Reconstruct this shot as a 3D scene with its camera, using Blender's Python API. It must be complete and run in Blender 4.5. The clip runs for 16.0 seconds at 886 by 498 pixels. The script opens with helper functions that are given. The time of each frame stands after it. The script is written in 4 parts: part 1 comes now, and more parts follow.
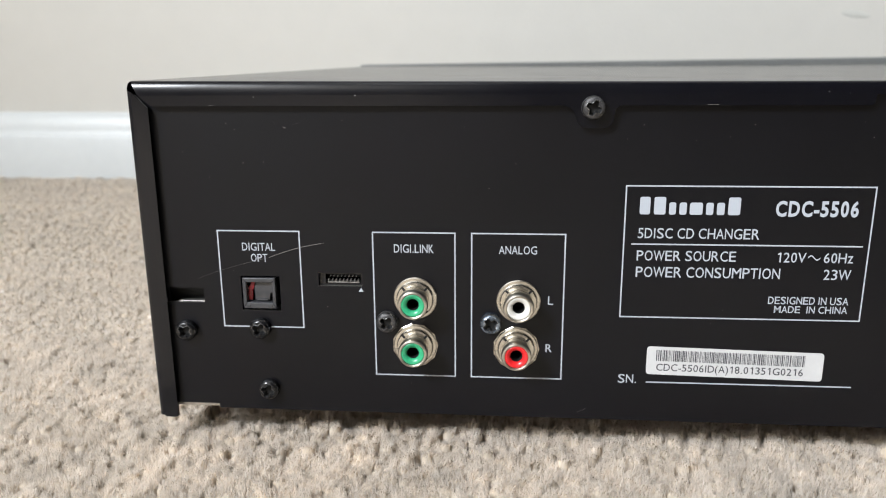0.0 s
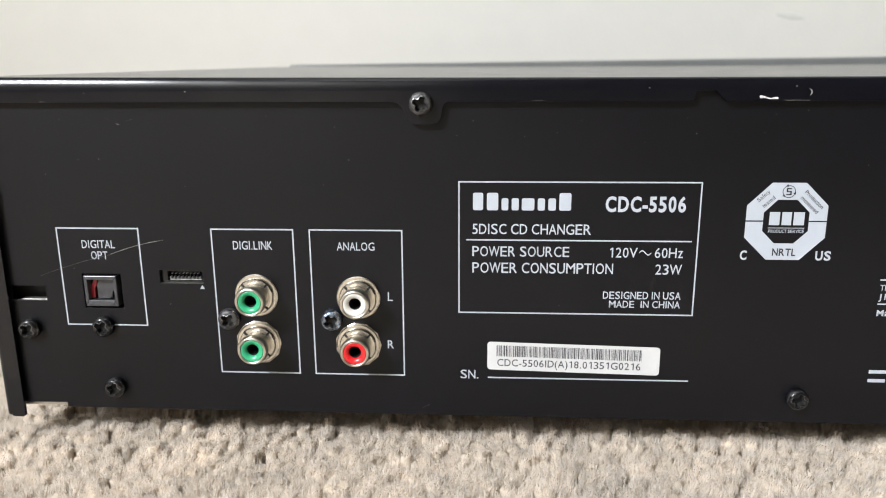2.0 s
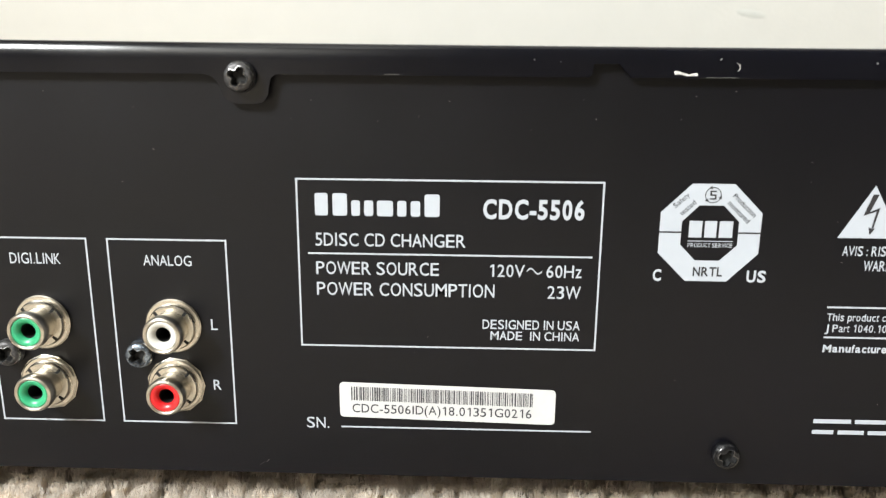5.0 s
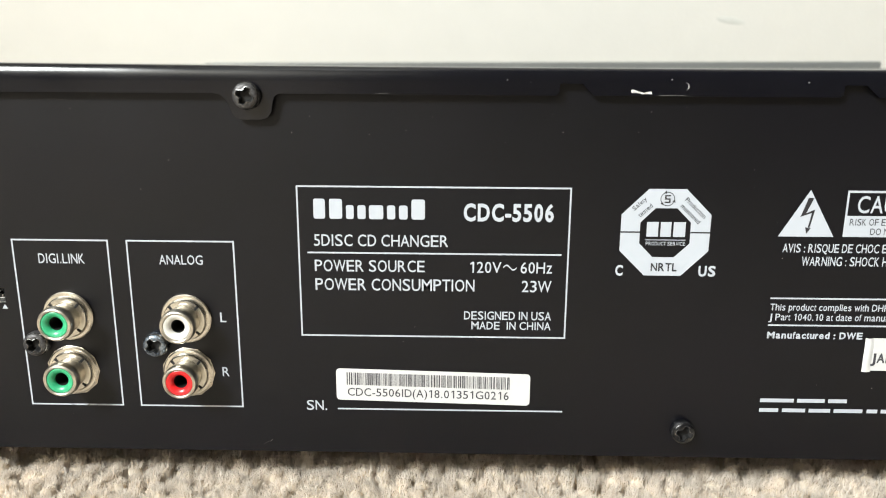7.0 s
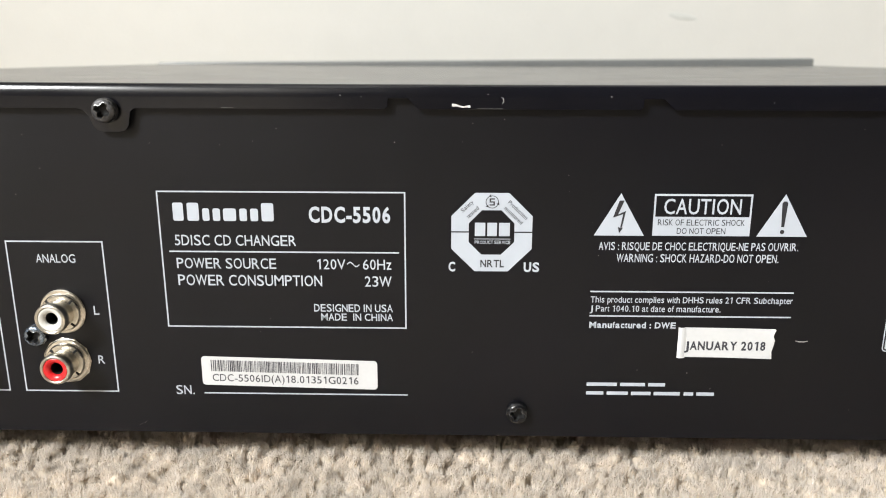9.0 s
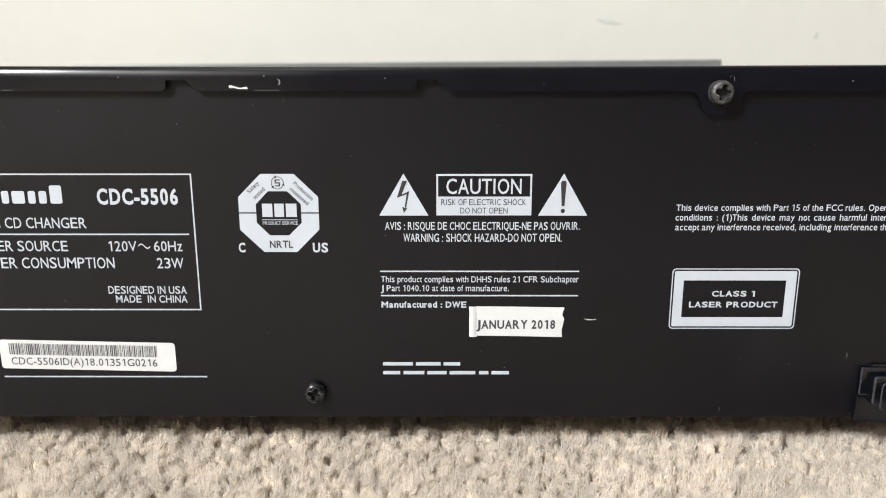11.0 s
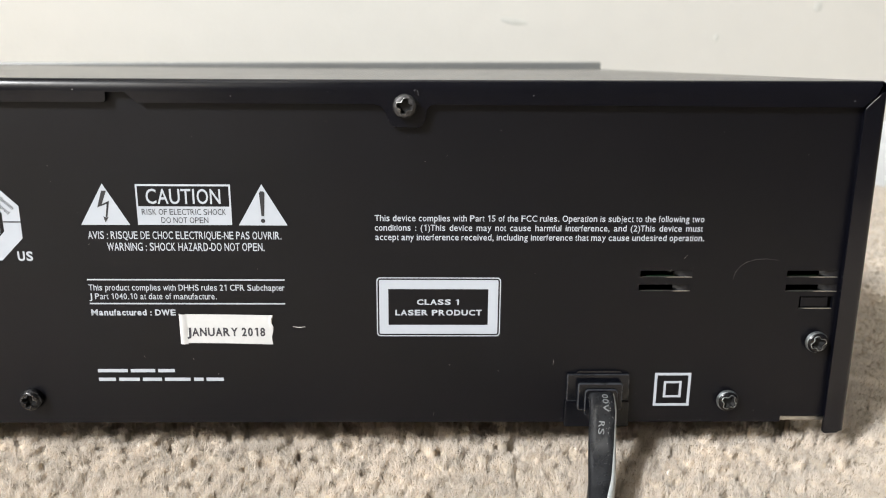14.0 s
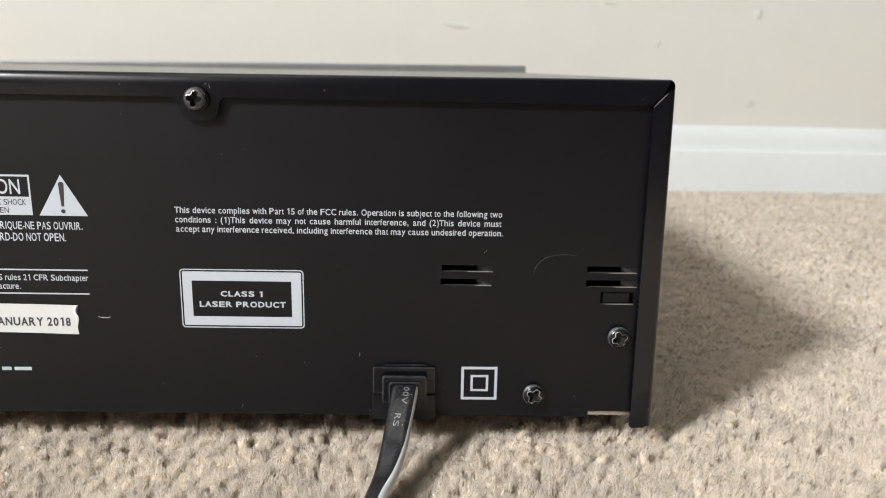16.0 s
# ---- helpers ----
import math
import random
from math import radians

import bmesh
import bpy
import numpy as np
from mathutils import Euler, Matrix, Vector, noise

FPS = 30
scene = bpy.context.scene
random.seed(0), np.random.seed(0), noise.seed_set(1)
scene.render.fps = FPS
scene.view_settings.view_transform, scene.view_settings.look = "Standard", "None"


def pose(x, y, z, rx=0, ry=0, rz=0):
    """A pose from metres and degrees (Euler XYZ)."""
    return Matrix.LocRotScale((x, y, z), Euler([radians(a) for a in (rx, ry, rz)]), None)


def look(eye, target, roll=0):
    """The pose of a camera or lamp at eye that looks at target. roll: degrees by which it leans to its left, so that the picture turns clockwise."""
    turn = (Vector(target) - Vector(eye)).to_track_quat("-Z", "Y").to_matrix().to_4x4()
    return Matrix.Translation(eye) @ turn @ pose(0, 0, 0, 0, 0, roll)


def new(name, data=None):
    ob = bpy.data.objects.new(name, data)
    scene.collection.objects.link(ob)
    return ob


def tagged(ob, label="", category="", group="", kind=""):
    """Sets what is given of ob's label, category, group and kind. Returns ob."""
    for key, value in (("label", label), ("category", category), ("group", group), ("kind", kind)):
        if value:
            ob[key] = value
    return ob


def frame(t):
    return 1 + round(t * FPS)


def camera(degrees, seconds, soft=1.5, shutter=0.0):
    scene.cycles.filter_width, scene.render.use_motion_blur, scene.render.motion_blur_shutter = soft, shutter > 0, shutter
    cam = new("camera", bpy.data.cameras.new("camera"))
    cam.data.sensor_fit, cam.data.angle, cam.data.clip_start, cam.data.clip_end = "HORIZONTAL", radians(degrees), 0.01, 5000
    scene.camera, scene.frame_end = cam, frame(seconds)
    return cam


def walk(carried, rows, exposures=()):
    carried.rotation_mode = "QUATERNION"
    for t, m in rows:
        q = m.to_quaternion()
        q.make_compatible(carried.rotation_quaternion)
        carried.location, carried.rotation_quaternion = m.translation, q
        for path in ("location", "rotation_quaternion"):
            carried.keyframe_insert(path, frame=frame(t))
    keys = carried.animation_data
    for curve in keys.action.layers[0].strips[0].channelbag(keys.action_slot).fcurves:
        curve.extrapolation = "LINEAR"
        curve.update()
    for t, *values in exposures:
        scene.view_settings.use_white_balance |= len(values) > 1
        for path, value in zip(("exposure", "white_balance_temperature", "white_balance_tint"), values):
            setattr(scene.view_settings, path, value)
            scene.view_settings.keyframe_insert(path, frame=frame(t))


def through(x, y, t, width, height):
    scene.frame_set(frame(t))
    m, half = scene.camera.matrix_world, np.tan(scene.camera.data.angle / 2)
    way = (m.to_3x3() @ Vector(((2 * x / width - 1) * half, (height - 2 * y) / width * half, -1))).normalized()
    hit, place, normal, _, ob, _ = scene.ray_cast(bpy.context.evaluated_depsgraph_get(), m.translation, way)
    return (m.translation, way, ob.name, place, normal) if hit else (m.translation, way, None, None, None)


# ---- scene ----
cam = camera(60.8, 16.0, soft=1.05)
cam.data.dof.use_dof = True
cam.data.dof.focus_distance = 0.186
cam.data.dof.aperture_fstop = 23.0
PATH = [
    (0, (0.09825, -0.19480, 0.11138), (0.08215, -0.00155, 0.06244), -0.40),
    (0.5, (0.10261, -0.19495, 0.11188), (0.08558, -0.00211, 0.06163), -0.56),
    (1, (0.11168, -0.19296, 0.11149), (0.09547, 0.00019, 0.06217), -0.60),
    (1.5, (0.12389, -0.19415, 0.11167), (0.11097, -0.00039, 0.06384), -0.45),
    (2, (0.13708, -0.19272, 0.10973), (0.12511, 0.00095, 0.06129), -0.33),
    (2.5, (0.14649, -0.19300, 0.10955), (0.13611, 0.00107, 0.06235), 0.04),
    (3, (0.15889, -0.19276, 0.11056), (0.15154, 0.00151, 0.06361), 0.53),
    (3.5, (0.16255, -0.19089, 0.10845), (0.15563, 0.00338, 0.06141), 0.64),
    (4, (0.16253, -0.18097, 0.10651), (0.15704, 0.01331, 0.05933), 0.72),
    (4.2, (0.16249, -0.17218, 0.10622), (0.15640, 0.02203, 0.05884), 0.63),
    (5.2, (0.16350, -0.14850, 0.10130), (0.15840, 0.04580, 0.05410), 0.48),
    (6.3, (0.16494, -0.14975, 0.10131), (0.16126, 0.04462, 0.05433), 0.31),
    (6.5, (0.16410, -0.15131, 0.10136), (0.16036, 0.04325, 0.05517), 0.32),
    (7, (0.16533, -0.16747, 0.10564), (0.16191, 0.02692, 0.05872), 0.36),
    (7.5, (0.16930, -0.17999, 0.10908), (0.16565, 0.01419, 0.06131), 0.43),
    (8, (0.17452, -0.18127, 0.10961), (0.17065, 0.01252, 0.06034), 0.39),
    (8.5, (0.18954, -0.18326, 0.11019), (0.18610, 0.01065, 0.06134), 0.30),
    (9, (0.20410, -0.18318, 0.11203), (0.20019, 0.01055, 0.06249), 0.13),
    (9.2, (0.20825, -0.18379, 0.11096), (0.20713, 0.01012, 0.06202), 0.31),
    (11.3, (0.26189, -0.18723, 0.10505), (0.26151, 0.00727, 0.05848), -0.05),
    (11.5, (0.26677, -0.18743, 0.10550), (0.26675, 0.00700, 0.05865), -0.01),
    (12, (0.28017, -0.18909, 0.10631), (0.28090, 0.00533, 0.05941), 0.03),
    (12.5, (0.29170, -0.18867, 0.10984), (0.29266, 0.00536, 0.06135), 0.00),
    (13, (0.30483, -0.18921, 0.11018), (0.30586, 0.00482, 0.06170), 0.02),
    (13.5, (0.31557, -0.18999, 0.11072), (0.31830, 0.00431, 0.06341), 0.25),
    (14, (0.32623, -0.19005, 0.10982), (0.33016, 0.00407, 0.06186), 0.45),
    (14.5, (0.33788, -0.19082, 0.10800), (0.34200, 0.00323, 0.05975), 0.60),
    (15, (0.34917, -0.19176, 0.10855), (0.35482, 0.00228, 0.06045), 0.85),
    (15.5, (0.36369, -0.19303, 0.10841), (0.37147, 0.00116, 0.06118), 1.16),
    (16, (0.37746, -0.19401, 0.10791), (0.38230, 0.00045, 0.06141), 1.13),
]
EXPOSURES = [(0, -0.60, 6400, 8), (2, -0.42, 6500, 8), (4, -0.30, 6700, 7), (6.4, -0.12, 6850, 3), (8, -0.31, 6750, 6), (12, -0.32, 6750, 8), (14, -0.34, 6750, 8), (16, -0.52, 6850, 8)]
walk(cam, [(t, look(eye, target, roll)) for t, eye, target, roll in PATH], EXPOSURES)

# ---- light: daylight from one window beside and behind the camera, bounced round a pale room with darkened far walls ----
world = bpy.data.worlds.new("sky")
scene.world = world
world.use_nodes = True
wn = world.node_tree.nodes
sky = wn.new("ShaderNodeTexSky")
sky.sky_type, sky.sun_disc = "NISHITA", False
sky.sun_elevation, sky.sun_rotation = radians(40), radians(200)
wn["Background"].inputs["Strength"].default_value = 0.1
world.node_tree.links.new(sky.outputs["Color"], wn["Background"].inputs["Color"])

WIN_X, WIN_Y, WIN_Z, WIN_W, WIN_H = -1.02, -1.31, 1.40, 0.52, 0.60
lamp = bpy.data.lights.new("window_daylight", "AREA")
lamp.shape, lamp.size, lamp.size_y = "RECTANGLE", WIN_W - 0.1, WIN_H - 0.1
lamp.energy, lamp.color = 232.0, (0.94, 0.965, 1.02)
new("window_daylight", lamp).matrix_world = look((WIN_X - 0.03, WIN_Y, WIN_Z), (WIN_X + 1.0, WIN_Y, WIN_Z))


# ---- materials ----
def surface(name, colour, rough=0.5, metal=0.0, spots=(), bump=0.0, bump_scale=1000.0, rough_spread=0.0, gloss=0.5, coat=0.0, island=0.0, through=0.0):
    """spots: (scale, amount) pairs of noise that lighten and darken the colour."""
    m = bpy.data.materials.new(name)
    m.use_nodes = True
    nodes, links = m.node_tree.nodes, m.node_tree.links
    b = nodes["Principled BSDF"]
    b.inputs["Base Color"].default_value = (*colour, 1)
    b.inputs["Roughness"].default_value, b.inputs["Metallic"].default_value = rough, metal
    b.inputs["Coat Weight"].default_value = coat
    b.inputs["Specular IOR Level"].default_value = gloss
    where = nodes.new("ShaderNodeTexCoord").outputs["Object"]
    value = None
    for scale, amount in spots:
        n = nodes.new("ShaderNodeTexNoise")
        n.inputs["Scale"].default_value, n.inputs["Detail"].default_value = scale, 4.0
        links.new(where, n.inputs["Vector"])
        r = nodes.new("ShaderNodeMapRange")
        r.inputs["From Min"].default_value, r.inputs["From Max"].default_value = 0.3, 0.7
        r.inputs["To Min"].default_value, r.inputs["To Max"].default_value = 1 - amount, 1 + amount
        links.new(n.outputs["Fac"], r.inputs["Value"])
        if value is None:
            value = r.outputs["Result"]
        else:
            mul = nodes.new("ShaderNodeMath")
            mul.operation = "MULTIPLY"
            links.new(value, mul.inputs[0])
            links.new(r.outputs["Result"], mul.inputs[1])
            value = mul.outputs["Value"]
    if island:
        rnd = nodes.new("ShaderNodeNewGeometry").outputs["Random Per Island"]
        r = nodes.new("ShaderNodeMapRange")
        r.inputs["To Min"].default_value, r.inputs["To Max"].default_value = 1 - island, 1 + island
        links.new(rnd, r.inputs["Value"])
        if value is None:
            value = r.outputs["Result"]
        else:
            mul = nodes.new("ShaderNodeMath")
            mul.operation = "MULTIPLY"
            links.new(value, mul.inputs[0])
            links.new(r.outputs["Result"], mul.inputs[1])
            value = mul.outputs["Value"]
    if value is not None:
        mix = nodes.new("ShaderNodeVectorMath")
        mix.operation = "SCALE"
        mix.inputs[0].default_value = colour
        links.new(value, mix.inputs["Scale"])
        links.new(mix.outputs["Vector"], b.inputs["Base Color"])
        if through:
            thin = nodes.new("ShaderNodeBsdfTranslucent")
            links.new(mix.outputs["Vector"], thin.inputs["Color"])
            both = nodes.new("ShaderNodeMixShader")
            both.inputs["Fac"].default_value = through
            links.new(b.outputs["BSDF"], both.inputs[1])
            links.new(thin.outputs["BSDF"], both.inputs[2])
            links.new(both.outputs["Shader"], nodes["Material Output"].inputs["Surface"])
    if rough_spread:
        n = nodes.new("ShaderNodeTexNoise")
        n.inputs["Scale"].default_value, n.inputs["Detail"].default_value = 60.0, 5.0
        links.new(where, n.inputs["Vector"])
        r = nodes.new("ShaderNodeMapRange")
        r.inputs["From Min"].default_value, r.inputs["From Max"].default_value = 0.3, 0.7
        r.inputs["To Min"].default_value, r.inputs["To Max"].default_value = rough - rough_spread, rough + rough_spread
        links.new(n.outputs["Fac"], r.inputs["Value"])
        links.new(r.outputs["Result"], b.inputs["Roughness"])
    if bump:
        n = nodes.new("ShaderNodeTexNoise")
        n.inputs["Scale"].default_value, n.inputs["Detail"].default_value = bump_scale, 3.0
        links.new(where, n.inputs["Vector"])
        bm_node = nodes.new("ShaderNodeBump")
        bm_node.inputs["Strength"].default_value, bm_node.inputs["Distance"].default_value = bump, 0.6 / bump_scale
        links.new(n.outputs["Fac"], bm_node.inputs["Height"])
        links.new(bm_node.outputs["Normal"], b.inputs["Normal"])
    return m


BLACK_PAINT = surface("black_paint", (0.0013, 0.0015, 0.0034), 0.41, spots=[(14, 0.18), (900, 0.10)], bump=0.06, bump_scale=2600, rough_spread=0.03, gloss=0.31)
COVER_PAINT = surface("cover_paint", (0.0026, 0.0028, 0.0052), 0.21, spots=[(14, 0.15), (900, 0.10)], rough_spread=0.03, gloss=0.42)
BLACK_PLASTIC = surface("black_plastic", (0.0032, 0.0036, 0.0056), 0.2, spots=[(200, 0.2)], bump=0.05, bump_scale=3000, gloss=0.4)
# lighter copy of the black plastic that paints highlights along bevelled edges
EDGE_HIGHLIGHT = surface("edge_highlight", (0.024, 0.026, 0.031), 0.2, spots=[(400, 0.5)], gloss=0.7)
GREY_PLASTIC = surface("grey_plastic", (0.046, 0.047, 0.052), 0.26, spots=[(300, 0.2)])
PIN_METAL = surface("pin_metal", (0.30, 0.295, 0.285), 0.35, 0.8, spots=[(900, 0.4)])
WORN_EDGE = surface("worn_edge", (0.12, 0.12, 0.125), 0.24, 0.85, spots=[(350, 0.7), (1600, 0.7)], bump=0.3, bump_scale=1800)
BRIGHT_EDGE = surface("bright_worn_edge", (0.15, 0.15, 0.148), 0.26, 0.9, spots=[(350, 0.7), (1600, 0.7)], bump=0.4, bump_scale=1500)
# near-black that paints in the shade of holes and recesses
RECESS_SHADE = surface("recess_shade", (0.004, 0.004, 0.004), 0.7)
BARE_STEEL = surface("bare_steel", (0.55, 0.53, 0.50), 0.42, 1.0, spots=[(500, 0.15)])
NICKEL = surface("nickel", (0.60, 0.565, 0.50), 0.27, 1.0, spots=[(350, 0.10), (2500, 0.06)], rough_spread=0.06)
BLACK_STEEL = surface("blackened_steel", (0.004, 0.004, 0.005), 0.26, 0.0, spots=[(700, 0.6), (2500, 0.5)], bump=0.2, bump_scale=1500, coat=0.15, gloss=0.4)
SHINY_STEEL = surface("shiny_dark_steel", (0.5, 0.53, 0.55), 0.42, 1.0, spots=[(600, 0.4), (2500, 0.3)], bump=0.15, bump_scale=1500)
WORN_STEEL = surface("worn_steel", (0.062, 0.06, 0.062), 0.5, 0.5, spots=[(600, 0.6), (2500, 0.4)], bump=0.3, bump_scale=1500)
ZINC_STEEL = surface("blue_zinc_steel", (0.20, 0.24, 0.30), 0.24, 0.9, spots=[(600, 0.6), (2500, 0.4)], bump=0.3, bump_scale=1500)
WHITE_INK = surface("white_ink", (0.43, 0.465, 0.52), 0.55, spots=[(60, 0.02), (500, 0.015)])
BLACK_INK = surface("black_ink", (0.02, 0.02, 0.024), 0.5, spots=[(2000, 0.2)])
STICKER_WHITE = surface("sticker_paper", (0.575, 0.58, 0.585), 0.42, spots=[(120, 0.03), (900, 0.02)])
LABEL_INK = surface("label_ink", (0.04, 0.04, 0.05), 0.5, spots=[(1800, 0.3)])
BARCODE_INK = surface("barcode_ink", (0.06, 0.06, 0.07), 0.5, spots=[(1800, 0.4)])
GREEN = surface("green_plastic", (0.035, 0.36, 0.17), 0.32, spots=[(300, 0.08)])
WHITE_PLASTIC = surface("white_plastic", (0.64, 0.63, 0.59), 0.32, spots=[(300, 0.05)])
RED = surface("red_plastic", (0.66, 0.018, 0.022), 0.3, spots=[(300, 0.08)])
RED_DARK = surface("red_window", (0.22, 0.004, 0.012), 0.25)
FASCIA = surface("fascia_plastic", (0.16, 0.165, 0.16), 0.35, spots=[(20, 0.1), (600, 0.1)])
PCB = surface("circuit_board_green", (0.05, 0.19, 0.08), 0.45, spots=[(300, 0.2)])
CORD_BLACK = surface("cord_black", (0.014, 0.0145, 0.016), 0.24, spots=[(300, 0.3)], bump=0.05, bump_scale=1500, rough_spread=0.06)
CORD_WHITE = surface("cord_stripe", (0.55, 0.58, 0.58), 0.35, spots=[(400, 0.1)])
CORD_INK = surface("cord_ink", (0.15, 0.155, 0.16), 0.5, spots=[(2500, 0.5)])
CHIPPED = surface("chipped_metal", (0.62, 0.60, 0.58), 0.5, spots=[(2500, 0.35)])
DUST = surface("dust", (0.30, 0.29, 0.275), 0.8, spots=[(3000, 0.4)])
FAINT = surface("faint_scratch", (0.09, 0.09, 0.088), 0.6, spots=[(900, 0.7), (200, 0.5)])
WALL_PAINT = surface("wall_paint", (0.615, 0.60, 0.56), 0.62, spots=[(3, 0.02), (40, 0.012)], bump=0.12, bump_scale=350)
SCUFF = surface("wall_scuff", (0.555, 0.555, 0.52), 0.6, spots=[(60, 0.03), (300, 0.03)])
# dark tone for unseen walls: weakens bounced light and dims the player's reflections
BOUNCE_CUT = surface("bounce_cut_dark", (0.175, 0.161, 0.138), 0.62, spots=[(3, 0.02), (40, 0.012)], bump=0.12, bump_scale=350)
TRIM_PAINT = surface("trim_paint", (0.655, 0.68, 0.685), 0.35, spots=[(8, 0.02), (120, 0.015)], bump=0.04, bump_scale=200)
CEILING_PAINT = surface("ceiling_paint", (0.62, 0.61, 0.585), 0.8, spots=[(3, 0.02)])
CARPET = surface("carpet_pile", (0.83, 0.755, 0.65), 0.9, spots=[(28, 0.06), (150, 0.10)], bump=0.5, bump_scale=3500, island=0.05, gloss=0.1, through=0.6)
FIBRE = surface("carpet_fibre", (0.885, 0.825, 0.755), 0.23, spots=[(28, 0.05), (150, 0.10), (420, 0.05)], island=0.03, gloss=0.75, through=0.55)
CARPET_BACK = surface("carpet_backing", (0.55, 0.47, 0.375), 0.95, spots=[(25, 0.10), (230, 0.25)], bump=1.0, bump_scale=230)


# ---- building helpers: millimetres in, metres out ----
MM = 0.001
origin = {}


def empty_thing(name, x, y, z):
    ob = new(name)
    ob.location = (x, y, z)
    ob.empty_display_size = 0.02
    origin[ob.name] = Vector((x, y, z))
    return ob


def hang(ob, parent):
    """Parent ob and keep it where its own coordinates put it."""
    ob.parent = parent
    ob.matrix_parent_inverse = Matrix.Translation(-origin.get(parent.name, Vector((0, 0, 0))))
    return ob


def to_mesh(name, bm, materials, smooth=False):
    bmesh.ops.recalc_face_normals(bm, faces=bm.faces)
    me = bpy.data.meshes.new(name)
    bm.to_mesh(me)
    bm.free()
    for m in materials if isinstance(materials, (list, tuple)) else [materials]:
        me.materials.append(m)
    if smooth:
        me.shade_smooth()
        me.set_sharp_from_angle(angle=radians(35))
    return me


def part(name, bm, material, parent, label="", smooth=False):
    ob = new(name, to_mesh(name, bm, material, smooth))
    hang(ob, parent)
    return tagged(ob, label)


def shared(name, me, parent, m, label=""):
    ob = new(name, me)
    hang(ob, parent)
    ob.matrix_basis = m
    return tagged(ob, label)


def prism(bm, outline, y0, y1, bevel=0.0, mat=0, edge_mat=-1):
    """A plate with an outline in x and z, from y0 (outside) to y1."""
    front = [bm.verts.new((x * MM, y0 * MM, z * MM)) for x, z in outline]
    back = [bm.verts.new((x * MM, y1 * MM, z * MM)) for x, z in outline]
    faces = [bm.faces.new(front), bm.faces.new(back[::-1])]
    n = len(outline)
    for i in range(n):
        faces.append(bm.faces.new((front[i], back[i], back[(i + 1) % n], front[(i + 1) % n])))
    for f in faces:
        f.material_index = mat
    if bevel:
        edges = list(faces[0].edges)
        bmesh.ops.bevel(bm, geom=edges, offset=bevel * MM, segments=2, profile=0.5, affect="EDGES", clamp_overlap=True, material=edge_mat)
    return faces


def box(bm, x0, x1, y0, y1, z0, z1, bevel=0.0, mat=0, segments=2):
    made = bmesh.ops.create_cube(bm, size=1.0, matrix=Matrix.LocRotScale(
        Vector(((x0 + x1) / 2, (y0 + y1) / 2, (z0 + z1) / 2)) * MM, None, Vector((x1 - x0, y1 - y0, z1 - z0)) * MM))
    faces = {f for v in made["verts"] for f in v.link_faces}
    for f in faces:
        f.material_index = mat
    if bevel:
        edges = list({e for v in made["verts"] for e in v.link_edges})
        bmesh.ops.bevel(bm, geom=edges, offset=bevel * MM, segments=segments, profile=0.5, affect="EDGES", clamp_overlap=True)


def rounded(x0, x1, z0, z1, r, n=5):
    pts = []
    for cx, cz, a0 in ((x1 - r, z1 - r, 0), (x0 + r, z1 - r, 90), (x0 + r, z0 + r, 180), (x1 - r, z0 + r, 270)):
        for k in range(n):
            a = radians(a0 + 90 * k / (n - 1))
            pts.append((cx + r * math.cos(a), cz + r * math.sin(a)))
    return pts


def lathe(bm, profile, seg=40, mat=0, closed_end=False):
    """Turn (radius, y) pairs about the y axis."""
    rings = []
    for r, y in profile:
        if r <= 1e-6:
            rings.append([bm.verts.new((0, y * MM, 0))])
        else:
            rings.append([bm.verts.new((r * MM * math.cos(2 * math.pi * k / seg), y * MM, r * MM * math.sin(2 * math.pi * k / seg))) for k in range(seg)])
    for a, b in zip(rings, rings[1:]):
        for k in range(seg):
            q = (k + 1) % seg
            if len(a) == 1 and len(b) == 1:
                continue
            if len(a) == 1:
                f = bm.faces.new((a[0], b[k], b[q]))
            elif len(b) == 1:
                f = bm.faces.new((a[k], b[0], a[q]))
            else:
                f = bm.faces.new((a[k], b[k], b[q], a[q]))
            f.material_index = mat


